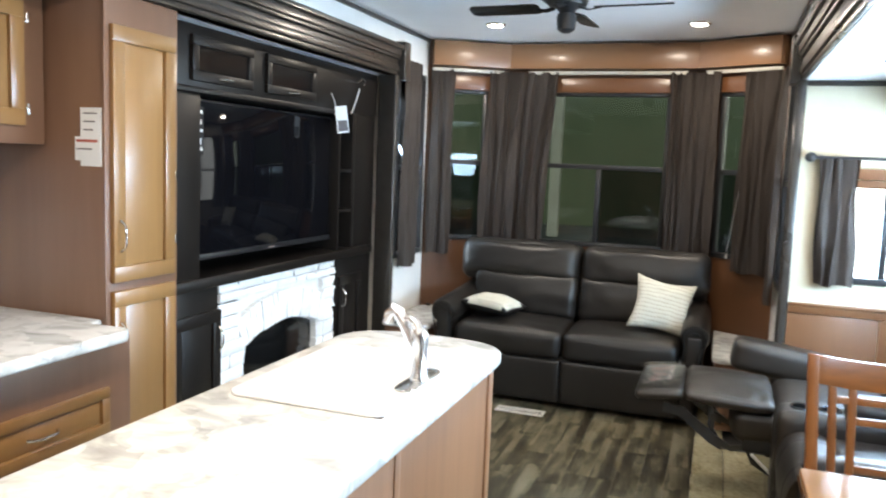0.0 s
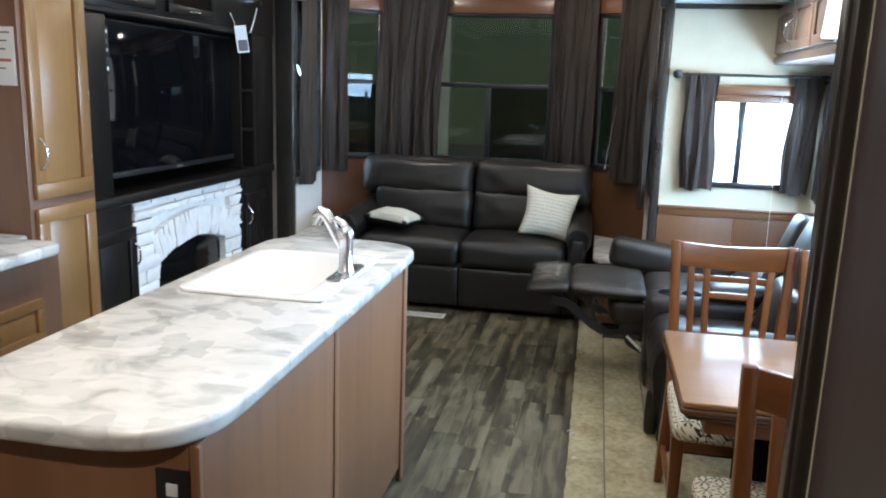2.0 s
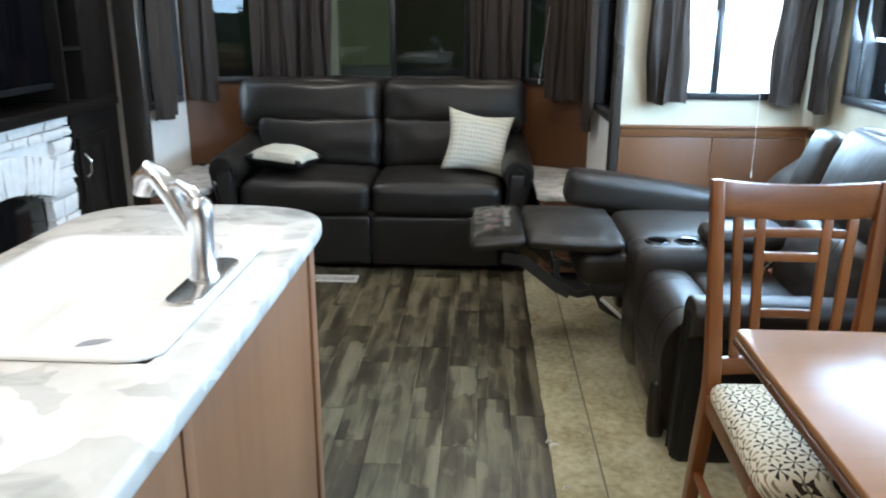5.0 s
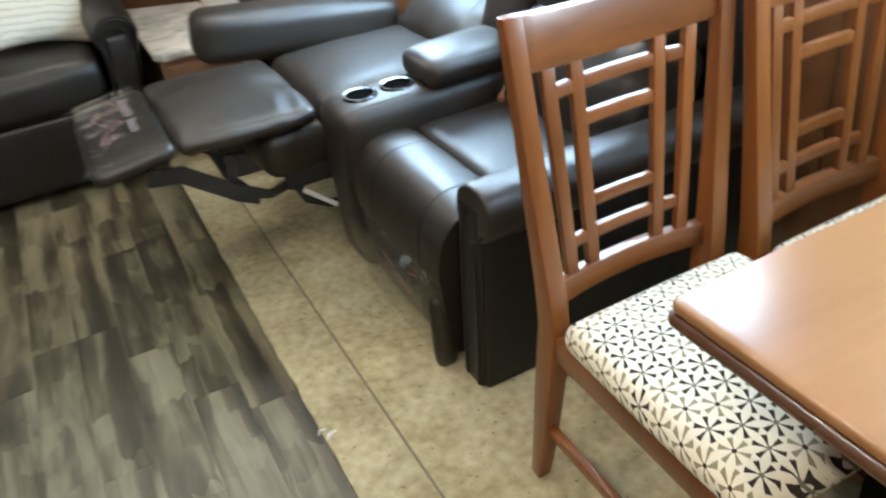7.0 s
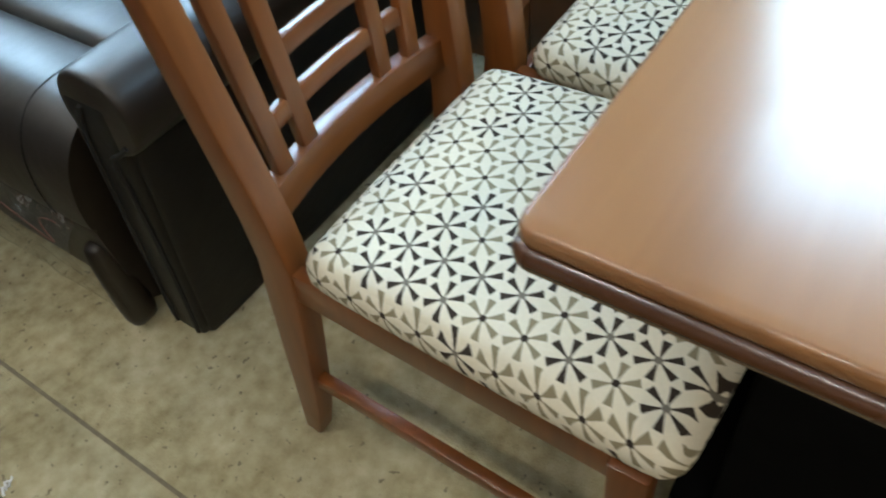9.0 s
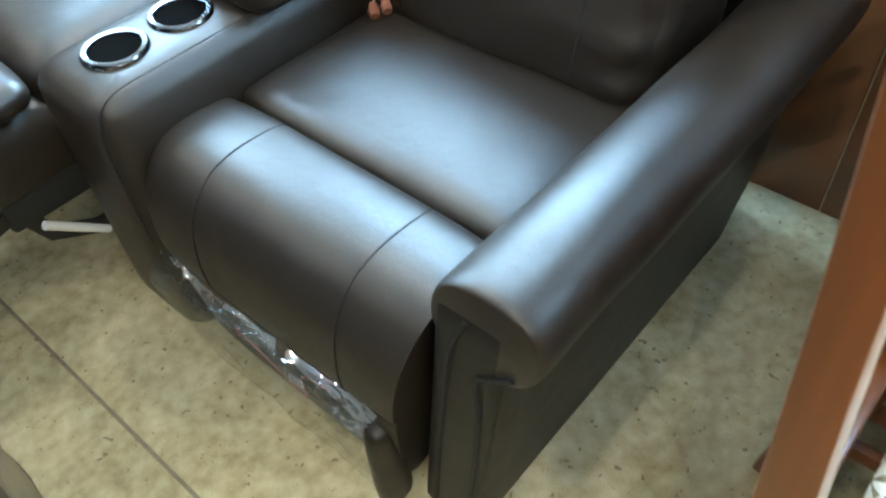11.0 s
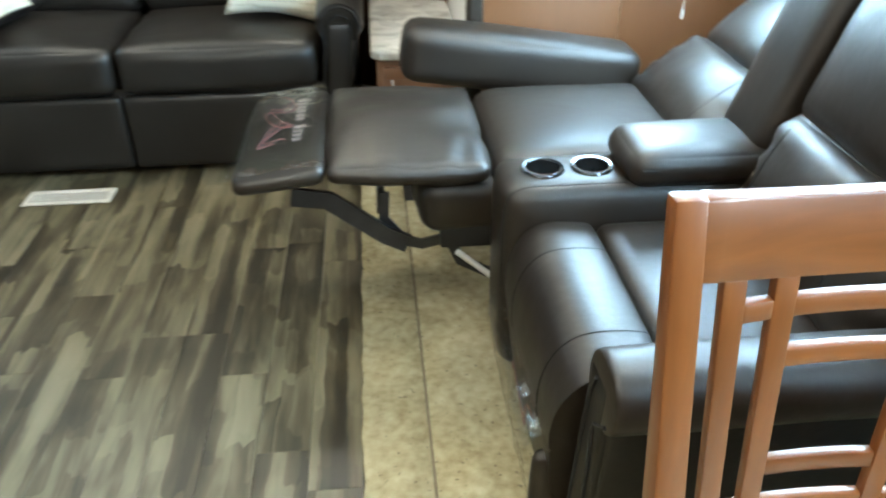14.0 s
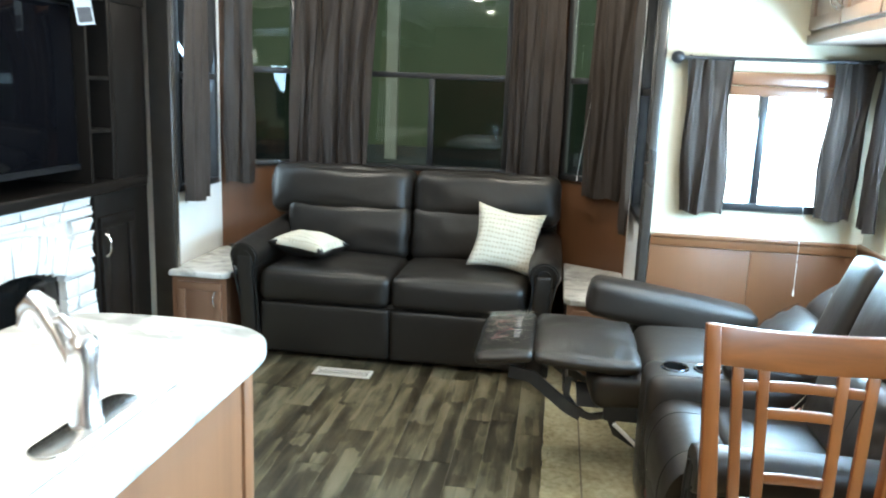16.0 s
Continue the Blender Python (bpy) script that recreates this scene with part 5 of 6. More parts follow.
    stitches([(0.63 + 0.33 * k / 20, 0.4575, 0.590) for k in range(21)], c)
    part("console_lid", cushion(0.608, 1.0, 0.458, 0.672, 0.540, 0.622, 0.036, (0.006, 0.004, 0.012), 11), LEATHER, r)
    for cx in (0.437, 0.549):
        cup = part("cup_holder", lathe([(0.037, 0.553), (0.039, 0.560), (0.046, 0.561), (0.0495, 0.557), (0.0505, 0.551), (0.0368, 0.5505)], 32, (cx, 0.567, 0)), RING, c, "chrome cup holder ring")
        # flat disc, no hole: the well's inner shade is painted on
        part("cup_well", lathe([(0.001, 0.5565), (0.034, 0.5560), (0.0375, 0.5575), (0.0375, 0.552)], 28, (cx, 0.567, 0)), CUP_SHADE, cup)

    # far seat, reclined, with its raised leg rest
    part("seat_cushion", cushion(0.345, 0.88, 0.676, 1.205, 0.36, 0.528, 0.06, (0.0, 0, 0.022), 12, 0.003, 4), LEATHER, r)
    part("seat_apron", cushion(0.165, 0.46, 0.692, 1.19, 0.312, 0.462, 0.05, (0.012, 0, 0.0), 10, 0.006, 6), LEATHER, r)
    mid = part("leg_rest", moved(creased(cushion(-0.198, 0.198, 0.658, 1.212, -0.016, 0.043, 0.029, (0.004, 0.006, 0.034), 27, 0.012, 8), 0.658), pose(0.140, 0, 0.490, 0, 2, 0)), LEATHER, r)
    foot = part("foot_rest", moved(cushion(-0.112, 0.112, 0.670, 1.212, -0.012, 0.038, 0.025, (0.004, 0.004, 0.012), 11, 0.003, 11), pose(-0.168, 0, 0.482, 0, -7, 0)), LEATHER, r, "foot pad under clear plastic wrap")
    # worn print on the foot pad: bars for letters, a looping line beneath
    pm = pose(-0.168, 0, 0.482, 0, -7, 0)
    for k in range(11):
        if k == 6:
            continue
        yy = 1.10 - k * 0.0265
        h = 0.030 if k in (0, 7) else 0.022
        for dy in (-0.0055, 0.0055):
            part("print_bar", moved(box(0.032, 0.032 + h, yy + dy - 0.0022, yy + dy + 0.0022, 0.0496, 0.0506, 0), pm), SILVER_INK, foot)
        part("print_bar", moved(box(0.032, 0.036, yy - 0.0055, yy + 0.0055, 0.0496, 0.0506, 0), pm), SILVER_INK, foot)
    for ph, amp, wide in ((0.0, 0.040, 0.0016), (1.4, 0.028, 0.0011)):
        loop = [(-0.015 + amp * math.sin(t * 2.1 + ph), 1.12 - 0.052 * t + 0.03 * math.cos(3 * t + ph), 0.0495) for t in [6.0 * k / 60 for k in range(61)]]
        part("print_line", moved(tube(loop, wide, 5), pm), PINK_INK, foot)
    cover = bmesh.new()
    for j in range(25):
        for i in range(13):
            x, y = -0.118 + 0.236 * i / 12, 0.665 + 0.553 * j / 24
            edge = max(0.0, abs(x) - 0.085) ** 2 * 6 + max(0.0, abs(y - 0.941) - 0.235) ** 2 * 3
            cover.verts.new((x, y, 0.0545 + 0.0035 * noise.noise(Vector((x * 26, y * 15, 2))) - edge))
    cover.verts.ensure_lookup_table()
    for j in range(24):
        for i in range(12):
            cover.faces.new([cover.verts[q] for q in (j * 13 + i, j * 13 + i + 1, j * 13 + i + 14, j * 13 + i + 13)])
    part("plastic_wrap", moved(cover, pm), FILM, foot, "crinkled clear plastic wrap")
    # steel linkage beneath
    for yy in (0.74, 1.14):
        part("linkage", sweep_rect([(-0.15, yy, 0.425), (-0.06, yy, 0.410), (0.08, yy, 0.300), (0.135, yy, 0.272)], 0.014, 0.048, (0, 1, 0)), BLACK_METAL, r)
        part("linkage", sweep_rect([(0.08, yy + 0.02, 0.415), (0.075, yy + 0.02, 0.34), (0.12, yy + 0.02, 0.275)], 0.010, 0.026, (0, 1, 0)), BLACK_METAL, r)
        part("linkage", sweep_rect([(0.10, yy + 0.012, 0.285), (0.17, yy + 0.012, 0.262), (0.27, yy + 0.012, 0.285), (0.48, yy + 0.012, 0.30)], 0.010, 0.028, (0, 1, 0)), BLACK_METAL, r)
        part("linkage", sweep_rect([(0.24, yy - 0.012, 0.29), (0.27, yy - 0.012, 0.22), (0.34, yy - 0.012, 0.18), (0.44, yy - 0.012, 0.17)], 0.010, 0.028, (0, 1, 0)), BLACK_METAL, r)
    # plate in flat black: the deep shade under the footrest, put into its colour
    part("linkage_plate", box(0.215, 0.46, 0.702, 0.722, 0.272, 0.365, 0.01), BLACK_MATT, r)
    part("cross_bar", tube([(0.07, 0.76, 0.36), (0.07, 1.16, 0.36)], 0.012, 8), BLACK_METAL, r)
    part("strut", tube([(0.258, 0.697, 0.266), (0.347, 0.697, 0.186)], 0.0080, 10), STEEL, r, "bright steel strut")
    part("base", box(0.52, 1.1, 0.72, 1.33, 0.006, 0.06, 0.01), BLACK_METAL, r)
    # loose wires at the console
    for k in range(2):
        o = 0.022 * k
        part("wire", tube(smooth_line([(0.895 + o, 0.452, 0.63), (0.868 + o, 0.448, 0.575), (0.832 + o, 0.436, 0.532), (0.800 + o, 0.426 - o * 0.3, 0.498)], 5), 0.0017, 6), WIRE, r)
        part("wire_nut", tube([(0.801 + o, 0.427 - o * 0.3, 0.500), (0.794 + o, 0.420 - o * 0.3, 0.490), (0.788 + o, 0.412 - o * 0.3, 0.486)], [0.0055, 0.010, 0.008], 8), COPPER, r, "copper-coloured wire nut")
    r.location.y -= 0.004
    return r


recliner()

# ---- dining ----


def chair_proto():
    """A ladder-and-lattice chair at the origin, facing -y; its feet stand on z = 0."""
    c = thing("dining_chair", (0, 0, 0), "cherry wood dining chair with a lattice back and floral cloth seat", "chair", "chairs round the table")
    hw = 0.2075

    def reach(z):
        """How far the rear posts stand from the middle at height z: drawn in at the seat."""
        return 0.192 - 0.012 * min(1.0, z / 0.45) + 0.0275 * max(0.0, (z - 0.45) / 0.54)

    def spine(z):
        """How far back the rear posts stand at height z."""
        if z < 0.45:
            return 0.252 - 0.060 * (z / 0.45) ** 0.8
        return 0.192 + 0.047 * ((z - 0.45) / 0.55) ** 1.1
    zs = [0, 0.06, 0.14, 0.24, 0.34, 0.43, 0.50, 0.58, 0.68, 0.80, 0.92, 0.99]
    for sg in (-1, 1):
        pts = [(sg * reach(z), spine(z), z) for z in zs]
        part("back_post", sweep_rect(pts, [0.030, 0.034, 0.036, 0.038, 0.038, 0.038, 0.038, 0.037, 0.036, 0.034, 0.033, 0.032], [0.030, 0.036, 0.042, 0.048, 0.052, 0.052, 0.048, 0.042, 0.036, 0.032, 0.029, 0.026], (1, 0, 0), 0.004), CHERRY, c)
        part("front_leg", sweep_rect([(sg * 0.195, -0.255, 0), (sg * 0.197, -0.257, 0.2), (sg * 0.198, -0.258, 0.425)], [0.028, 0.036, 0.042], [0.028, 0.036, 0.042], (1, 0, 0), 0.004), CHERRY, c)
        part("side_rail", sweep_rect([(sg * 0.186, 0.185, 0.400), (sg * 0.197, -0.25, 0.400)], 0.020, 0.055, (1, 0, 0), 0.003), CHERRY, c)
        part("stretcher", sweep_rect([(sg * 0.188, 0.215, 0.165), (sg * 0.197, -0.255, 0.165)], 0.018, 0.026, (1, 0, 0), 0.003), CHERRY, c)

    def bow(u):
        return 0.030 * (1 - (u / hw) ** 2)

    def rail_mesh(z0, z1, thick, u0=-hw, u1=hw, n=14, dip=0.0):
        bm = bmesh.new()
        rings = []
        for k in range(n + 1):
            u = u0 + (u1 - u0) * k / n
            ring = []
            for z, f in ((z0, -1), (z1, -1), (z1, 1), (z0, 1)):
                ring.append(bm.verts.new((u, spine(z) + bow(u) + f * thick / 2, z - dip * (1 - (u / hw) ** 2))))
            rings.append(ring)
        for a, b in zip(rings, rings[1:]):
            for i in range(4):
                bm.faces.new((a[i], a[(i + 1) % 4], b[(i + 1) % 4], b[i]))
        bm.faces.new(rings[0][::-1])
        bm.faces.new(rings[-1])
        bmesh.ops.recalc_face_normals(bm, faces=bm.faces[:])
        bmesh.ops.bevel(bm, geom=[e for e in bm.edges if e.calc_face_angle(0) > 0.9], offset=0.003, segments=2, profile=0.5, affect="EDGES")
        return bm
    part("top_rail", rail_mesh(0.902, 0.990, 0.022, -0.192, 0.192, dip=0.018), CHERRY_X, c)
    part("bottom_rail", rail_mesh(0.472, 0.517, 0.026, -0.172, 0.172), CHERRY_X, c)
    slats = (-0.144, -0.085, 0.085, 0.144)

    def at(k, z):
        """Where a slat stands at height z: the four draw together downwards."""
        return slats[k] * (0.86 + 0.14 * (z - 0.52) / 0.38)
    for k in range(4):
        pts = [(at(k, z), spine(z) + bow(at(k, z)), z) for z in (0.510, 0.60, 0.68, 0.76, 0.84, 0.892)]
        part("slat", sweep_rect(pts, 0.0245, 0.016, (1, 0, 0), 0.0025), CHERRY, c)
    for z, runs in ((0.850, ((0, 1), (1, 2), (2, 3))), (0.787, ((1, 2),)), (0.636, ((1, 2),)), (0.574, ((0, 1), (1, 2), (2, 3)))):
        for a, b in runs:
            part("lattice_bar", rail_mesh(z - 0.0115, z + 0.0115, 0.014, at(a, z) + 0.011, at(b, z) - 0.011, 6), CHERRY_X, c)
    part("back_apron", box(-0.170, 0.170, 0.178, 0.198, 0.345, 0.395, 0.003), CHERRY_X, c)
    part("front_rail", box(-0.18, 0.18, -0.268, -0.246, 0.375, 0.425, 0.003), CHERRY_X, c)
    # padded seat, a little wider in front
    bm = cushion(-0.217, 0.217, -0.304, 0.148, 0.418, 0.482, 0.030, (0.004, 0.006, 0.016), 15)
    for v in bm.verts:
        v.co.x *= 1.0 - 0.07 * (v.co.y + 0.304) / 0.452
    part("seat", bm, FLORAL, c, "cream seat cloth with brown and taupe flowers")
    return c


chair = chair_proto()
chair.matrix_basis = pose(0.556, -0.634, 0.005)
CHAIR_AT = [(1.005, -0.667, 0), (0.575, -1.555, 180), (1.06, -1.55, 180)]
for cx, cy, cr in CHAIR_AT:
    copy_thing(chair, pose(cx, cy, 0.005, 0, 0, cr))


def dining_table():
    t = thing("dining_table", (0.8, -1.1, 0), "polished reddish brown wooden dining table with a moulded edge", "table")
    x0, x1, y0, y1 = 0.286, 1.315, -1.445, -0.806
    part("tabletop", slab(rounded(x0 + 0.004, x1, y0 + 0.004, y1 - 0.004, 0.016), 0.748, 0.764, 0.005, 3), TABLE_WOOD, t)
    part("edge_moulding", slab(rounded(x0, x1 - 0.002, y0, y1, 0.018), 0.728, 0.7475, 0.008, 3), TABLE_EDGE, t, "darker rounded edge")
    part("edge_cove", slab(rounded(x0 + 0.014, x1 - 0.004, y0 + 0.014, y1 - 0.014, 0.014), 0.7138, 0.7278, 0.004, 2), TABLE_EDGE, t)
    part("leaf_frame", box(x0 + 0.07, x1 - 0.02, y0 + 0.05, y1 - 0.05, 0.664, 0.7135, 0.004), CHERRY_X, t)
    part("pedestal", box(0.52, 1.10, -1.27, -0.95, 0.055, 0.6635, 0.012), BLACK_LINER, t, "black boxed pedestal")
    part("foot_plate", slab(rounded(0.47, 1.15, -1.32, -0.90, 0.06), 0.006, 0.054, 0.008, 2), BLACK_LINER, t)
    return t


dining_table()


def overhead_cabinet():
    y1, y0, x0, z0, z1 = 1.465, -0.9, 1.0, 1.72, 2.045
    o = thing("overhead_cabinet", (1.16, 0.3, z0), "taupe-brown wooden overhead cabinets along the slide-out wall", "cabinet")
    part("body", box(x0 + 0.001, XE - 0.001, y0, y1, z0 + 0.04, z1, 0.003), GREYWOOD, o)
    part("bottom_rail", box(x0 - 0.012, XE - 0.001, y0 - 0.01, y1 - 0.001, z0, z0 + 0.04, 0.006), GREYWOOD, o)
    n = 6
    w = (y1 - y0 - 0.06) / n
    for k in range(n):
        a = 0.03 + k * w + 0.006
        d, m = panel_door(o, (x0, y1), (x0, y0), a, a + w - 0.012, z0 + 0.055, z1 - 0.02, GREYWOOD, rail=0.05)
        u = a + (w - 0.012 - 0.028 if k % 2 == 0 else 0.028)
        pull(d, m @ Vector((u, -0.02, z0 + 0.16)), 0.10, (-1, 0, 0), (0, 0, 1))


overhead_cabinet()

# ---- kitchen island ----


def island():
    i = thing("kitchen_island", (-0.93, -1.35, 0), "brown wooden kitchen island cabinet", "cabinet")
    x0, x1, y0, y1 = -1.18, -0.640, -2.19, -0.620
    part("side_panel", box(x1 - 0.018, x1, y0, y1, 0.07, 0.878, 0.003), ISLAND_WOOD, i)
    part("side_panel", box(x0, x0 + 0.018, y0, y1, 0.07, 0.878, 0.003), ISLAND_WOOD, i)
    part("end_panel", box(x0 + 0.018, x1 - 0.018, y0, y0 + 0.018, 0.07, 0.878, 0.003), ISLAND_WOOD, i)
    part("end_panel", box(x0 + 0.018, x1 - 0.018, y1 - 0.018, y1, 0.07, 0.878, 0.003), ISLAND_WOOD, i)
    part("plinth", box(x0 + 0.04, x1 - 0.03, y0 + 0.04, y1 - 0.03, 0.002, 0.075, 0.003), BLACK_MATT, i)
    part("corner_post", box(x1 - 0.012, x1 + 0.008, y1 - 0.045, y1 + 0.003, 0.01, 0.876, 0.005), ISLAND_WOOD, i)
    part("corner_post", box(x1 - 0.010, x1 + 0.004, y0 - 0.003, y0 + 0.010, 0.01, 0.876, 0.003), ISLAND_WOOD, i)
    part("batten", box(x1 - 0.004, x1 + 0.004, -1.44, -1.405, 0.01, 0.876, 0.002), ISLAND_WOOD, i)
    out = part("outlet", box(-0.724, -0.656, y0 - 0.006, y0 - 0.0005, 0.711, 0.827, 0.003), BLACK_PLASTIC, i, "black twin electrical outlet")
    for z in (0.787, 0.737):
        part("socket", box(-0.702, -0.678, y0 - 0.0085, y0 - 0.0055, z - 0.013, z + 0.013, 0.003), PAPER if z > 0.76 else BLACK_PLASTIC, out)
    # worktop: rounded near end, bowed far end, cut out for the sink
    pts = []
    xl, xr = -1.222, -0.615
    xm, xa = (xl + xr) / 2, (xr - xl) / 2

    def bowed(yc, b, power, a0, a1, n):
        for k in range(n + 1):
            t = radians(a0 + (a1 - a0) * k / n)
            c_, s_ = math.cos(t), math.sin(t)
            pts.append((xm + xa * math.copysign(abs(c_) ** (2 / power), c_), yc + b * math.copysign(abs(s_) ** (2 / power), s_)))
    bowed(-0.66, 0.230, 2.9, 0, 180, 28)
    pts.append((xl, -1.00))
    pts.append((xl, -1.50))
    bowed(-2.00, 0.268, 3.3, 180, 360, 28)
    pts.append((xr, -1.50))
    pts.append((xr, -1.00))
    cx, cy, hx, hy = -0.925, -1.068, 0.228, 0.305
    hole = []
    for x, y in pts:            # the sink's cut-out, met by a ray from its centre
        dx, dy = x - cx, y - cy
        k = min(hx / max(abs(dx), 1e-6), hy / max(abs(dy), 1e-6))
        hole.append((cx + dx * k * 0.97, cy + dy * k * 0.97))
    w = put("worktop", slab(pts, 0.879, 0.920, 0.012, 3, hole), COUNTER, (-0.93, -1.35, 0.879))
    tagged(w, "pale grey stone-patterned laminate island worktop with rounded ends", "worktop")
    # sink
    s = thing("sink", (cx, cy, 0.92), "white moulded sink set into the island worktop", "sink")
    rim = rounded(cx - hx - 0.004, cx + hx + 0.004, cy - hy - 0.004, cy + hy + 0.004, 0.05, 7)
    inner = rounded(cx - hx + 0.03, cx + hx - 0.075, cy - hy + 0.03, cy + hy - 0.03, 0.06, 7)
    part("rim", slab(rim, 0.9205, 0.930, 0.004, 2, inner), SINK_WHITE, s)
    bm = bmesh.new()
    floor_in = rounded(cx - hx + 0.055, cx + hx - 0.10, cy - hy + 0.055, cy + hy - 0.055, 0.05, 7)
    top = [bm.verts.new((x, y, 0.925)) for x, y in inner]
    low = [bm.verts.new((x, y, 0.80)) for x, y in floor_in]
    low_out = [bm.verts.new((x + (x - cx) * 0.04, y + (y - cy) * 0.04, 0.792)) for x, y in floor_in]
    top_out = [bm.verts.new((x + (x - cx) * 0.03, y + (y - cy) * 0.03, 0.9205)) for x, y in inner]
    for u, v in ((top, low), (low_out, top_out)):
        for k in range(len(top)):
            j = (k + 1) % len(top)
            bm.faces.new((u[k], u[j], v[j], v[k]))
    bm.faces.new(low)
    bm.faces.new(low_out[::-1])
    part("bowl", bm, SINK_WHITE, s, smooth=False)
    for dy in (0.0,):
        part("drain", lathe([(0.04, 0.8012), (0.038, 0.804), (0.02, 0.803), (0.004, 0.8025)], 20, (cx - 0.02, cy + dy, 0)), SATIN, s)
    # faucet
    fx, fy = -0.732, -1.058
    f = thing("faucet", (fx, fy, 0.93), "chrome single-lever kitchen faucet with a pull-out head", "faucet")
    part("deck_plate", slab(rounded(fx - 0.032, fx + 0.032, fy - 0.125, fy + 0.125, 0.031, 8), 0.9305, 0.938, 0.003, 2), NICKEL, f)
    part("body", lathe([(0.027, 0.938), (0.027, 0.944), (0.0225, 0.95), (0.022, 1.03), (0.0235, 1.04), (0.024, 1.065), (0.021, 1.078), (0.012, 1.086)], 24, (fx, fy, 0)), SATIN, f)
    part("spout", tube([(fx, fy, 1.0), (fx - 0.025, fy + 0.004, 1.04), (fx - 0.050, fy + 0.010, 1.085), (fx - 0.072, fy + 0.015, 1.118), (fx - 0.086, fy + 0.017, 1.124), (fx - 0.098, fy + 0.018, 1.110), (fx - 0.102, fy + 0.018, 1.085)], [0.015, 0.016, 0.017, 0.020, 0.022, 0.022, 0.020], 16), SATIN, f)
    lev = [(fx, fy, 1.075), (fx - 0.012, fy, 1.096), (fx - 0.034, fy + 0.002, 1.108), (fx - 0.050, fy + 0.004, 1.102)]
    part("lever", tube(lev, [0.015, 0.012, 0.009, 0.007], 12), SATIN, f)


island()

# ---- cabinet wall ----


def pantry():
    p = thing("pantry_cabinet", (-2.4, -0.6, 0), "tall brown wooden pantry with two golden maple doors", "cabinet")
    xf, y0, y1 = -2.09, -0.79, -0.385
    part("body", box(-2.77, xf, y0, y1, 0.005, 2.115, 0.003), CABINET, p)
    part("corner_strip", box(xf - 0.004, xf + 0.004, y0 - 0.003, y0 + 0.012, 0.006, 2.11, 0.002), CABINET, p)
    for z0, z1, hz in ((1.050, 2.000, 1.225), (0.10, 1.015, 0.835)):
        d, m = panel_door(p, (xf, y0), (xf, y1), 0.026, 0.372, z0, z1, MAPLE, rail=0.06, label="golden maple raised-panel door")
        pull(d, (xf + 0.02, y0 + 0.055, hz), 0.115, (1, 0, 0), (0, 0, 1))
    for z in (1.19, 1.45):
        part("hinge", box(xf + 0.001, xf + 0.012, y1 - 0.028, y1 - 0.016, z - 0.02, z + 0.02, 0.003), NICKEL, p)
    s = thing("price_sheet", (-2.2, y0 - 0.002, 1.6), "white printed sheets taped to the pantry's side", "sign")
    sh = part("sheet", box(-2.246, -2.150, y0 - 0.004, y0 - 0.002, 1.525, 1.738, 0), PAPER, s)
    sh2 = part("sheet", box(-2.270, -2.155, y0 - 0.0065, y0 - 0.0045, 1.545, 1.632, 0), PAPER, s)
    for k in range(3):
        z = 1.72 - 0.03 * k
        part("print_bar", box(-2.232, -2.168 - 0.01 * k, y0 - 0.0050, y0 - 0.0042, z - 0.005, z, 0), INK, sh)
    part("print_bar", box(-2.262, -2.165, y0 - 0.0075, y0 - 0.0068, 1.612, 1.622, 0), RED_INK, sh2)
    part("print_bar", box(-2.262, -2.19, y0 - 0.0075, y0 - 0.0068, 1.585, 1.590, 0), INK, sh2)
    s.location.x += 0.050
    s.location.z -= 0.042


pantry()


def kitchen_run():
    b = thing("base_cabinet", (-2.35, -1.6, 0), "brown wooden kitchen drawer cabinet with golden maple fronts", "cabinet")
    xf, y0, y1 = -1.975, -3.4, -0.794
    part("body", box(-2.77, xf, y0, y1, 0.08, 0.876, 0.003), CABINET, b)
    part("plinth", box(-2.77, xf - 0.05, y0, y1, 0.003, 0.08, 0.002), BLACK_MATT, b)
    for col in range(3):
        u0 = y1 - y0 - 0.10 - (col + 1) * 0.62
        for z0, z1 in ((0.545, 0.71), (0.36, 0.53), (0.12, 0.345)):
            d, m = panel_door(b, (xf, y0), (xf, y1), u0, u0 + 0.60, z0, z1, MAPLE, rail=0.038, name="drawer", label="golden maple drawer front")
            pull(d, m @ Vector((u0 + 0.30, -0.02, (z0 + z1) / 2)), 0.12, (1, 0, 0), (0, 1, 0))
    outline = [(-2.77, y1 - 0.008), (-2.77, y0), (-1.885, y0), (-1.885, -0.925)]
    for k in range(1, 7):
        t = radians(90 * k / 6)
        outline.append((-1.945 + 0.06 * math.cos(t), -0.925 + 0.06 * math.sin(t)))
    outline.append((-2.08, -0.87))
    outline.append((-2.10, y1 - 0.008))
    w = put("worktop", slab(outline, 0.877, 0.920, 0.012, 3), COUNTER, (-2.35, -1.6, 0.877))
    tagged(w, "pale stone-patterned laminate kitchen worktop with a rounded corner", "worktop")
    u = thing("wall_cabinet", (-2.55, -1.6, 1.56), "brown wooden wall cabinet with golden maple doors above the worktop", "cabinet")
    part("body", box(-2.77, -2.36, y0, y1 - 0.004, 1.555, 2.115, 0.004), CABINET, u)
    for col in range(4):
        b0 = y1 - y0 - 0.09 - (col + 1) * 0.50
        d, m = panel_door(u, (-2.36, y0), (-2.36, y1), b0, b0 + 0.485, 1.62, 2.06, MAPLE, rail=0.06, label="golden maple raised-panel door")
        for z in (1.68, 2.0):
            part("hinge", box(-2.339, -2.330, y0 + b0 + 0.484, y0 + b0 + 0.496, z - 0.02, z + 0.02, 0.003), NICKEL, d)


kitchen_run()


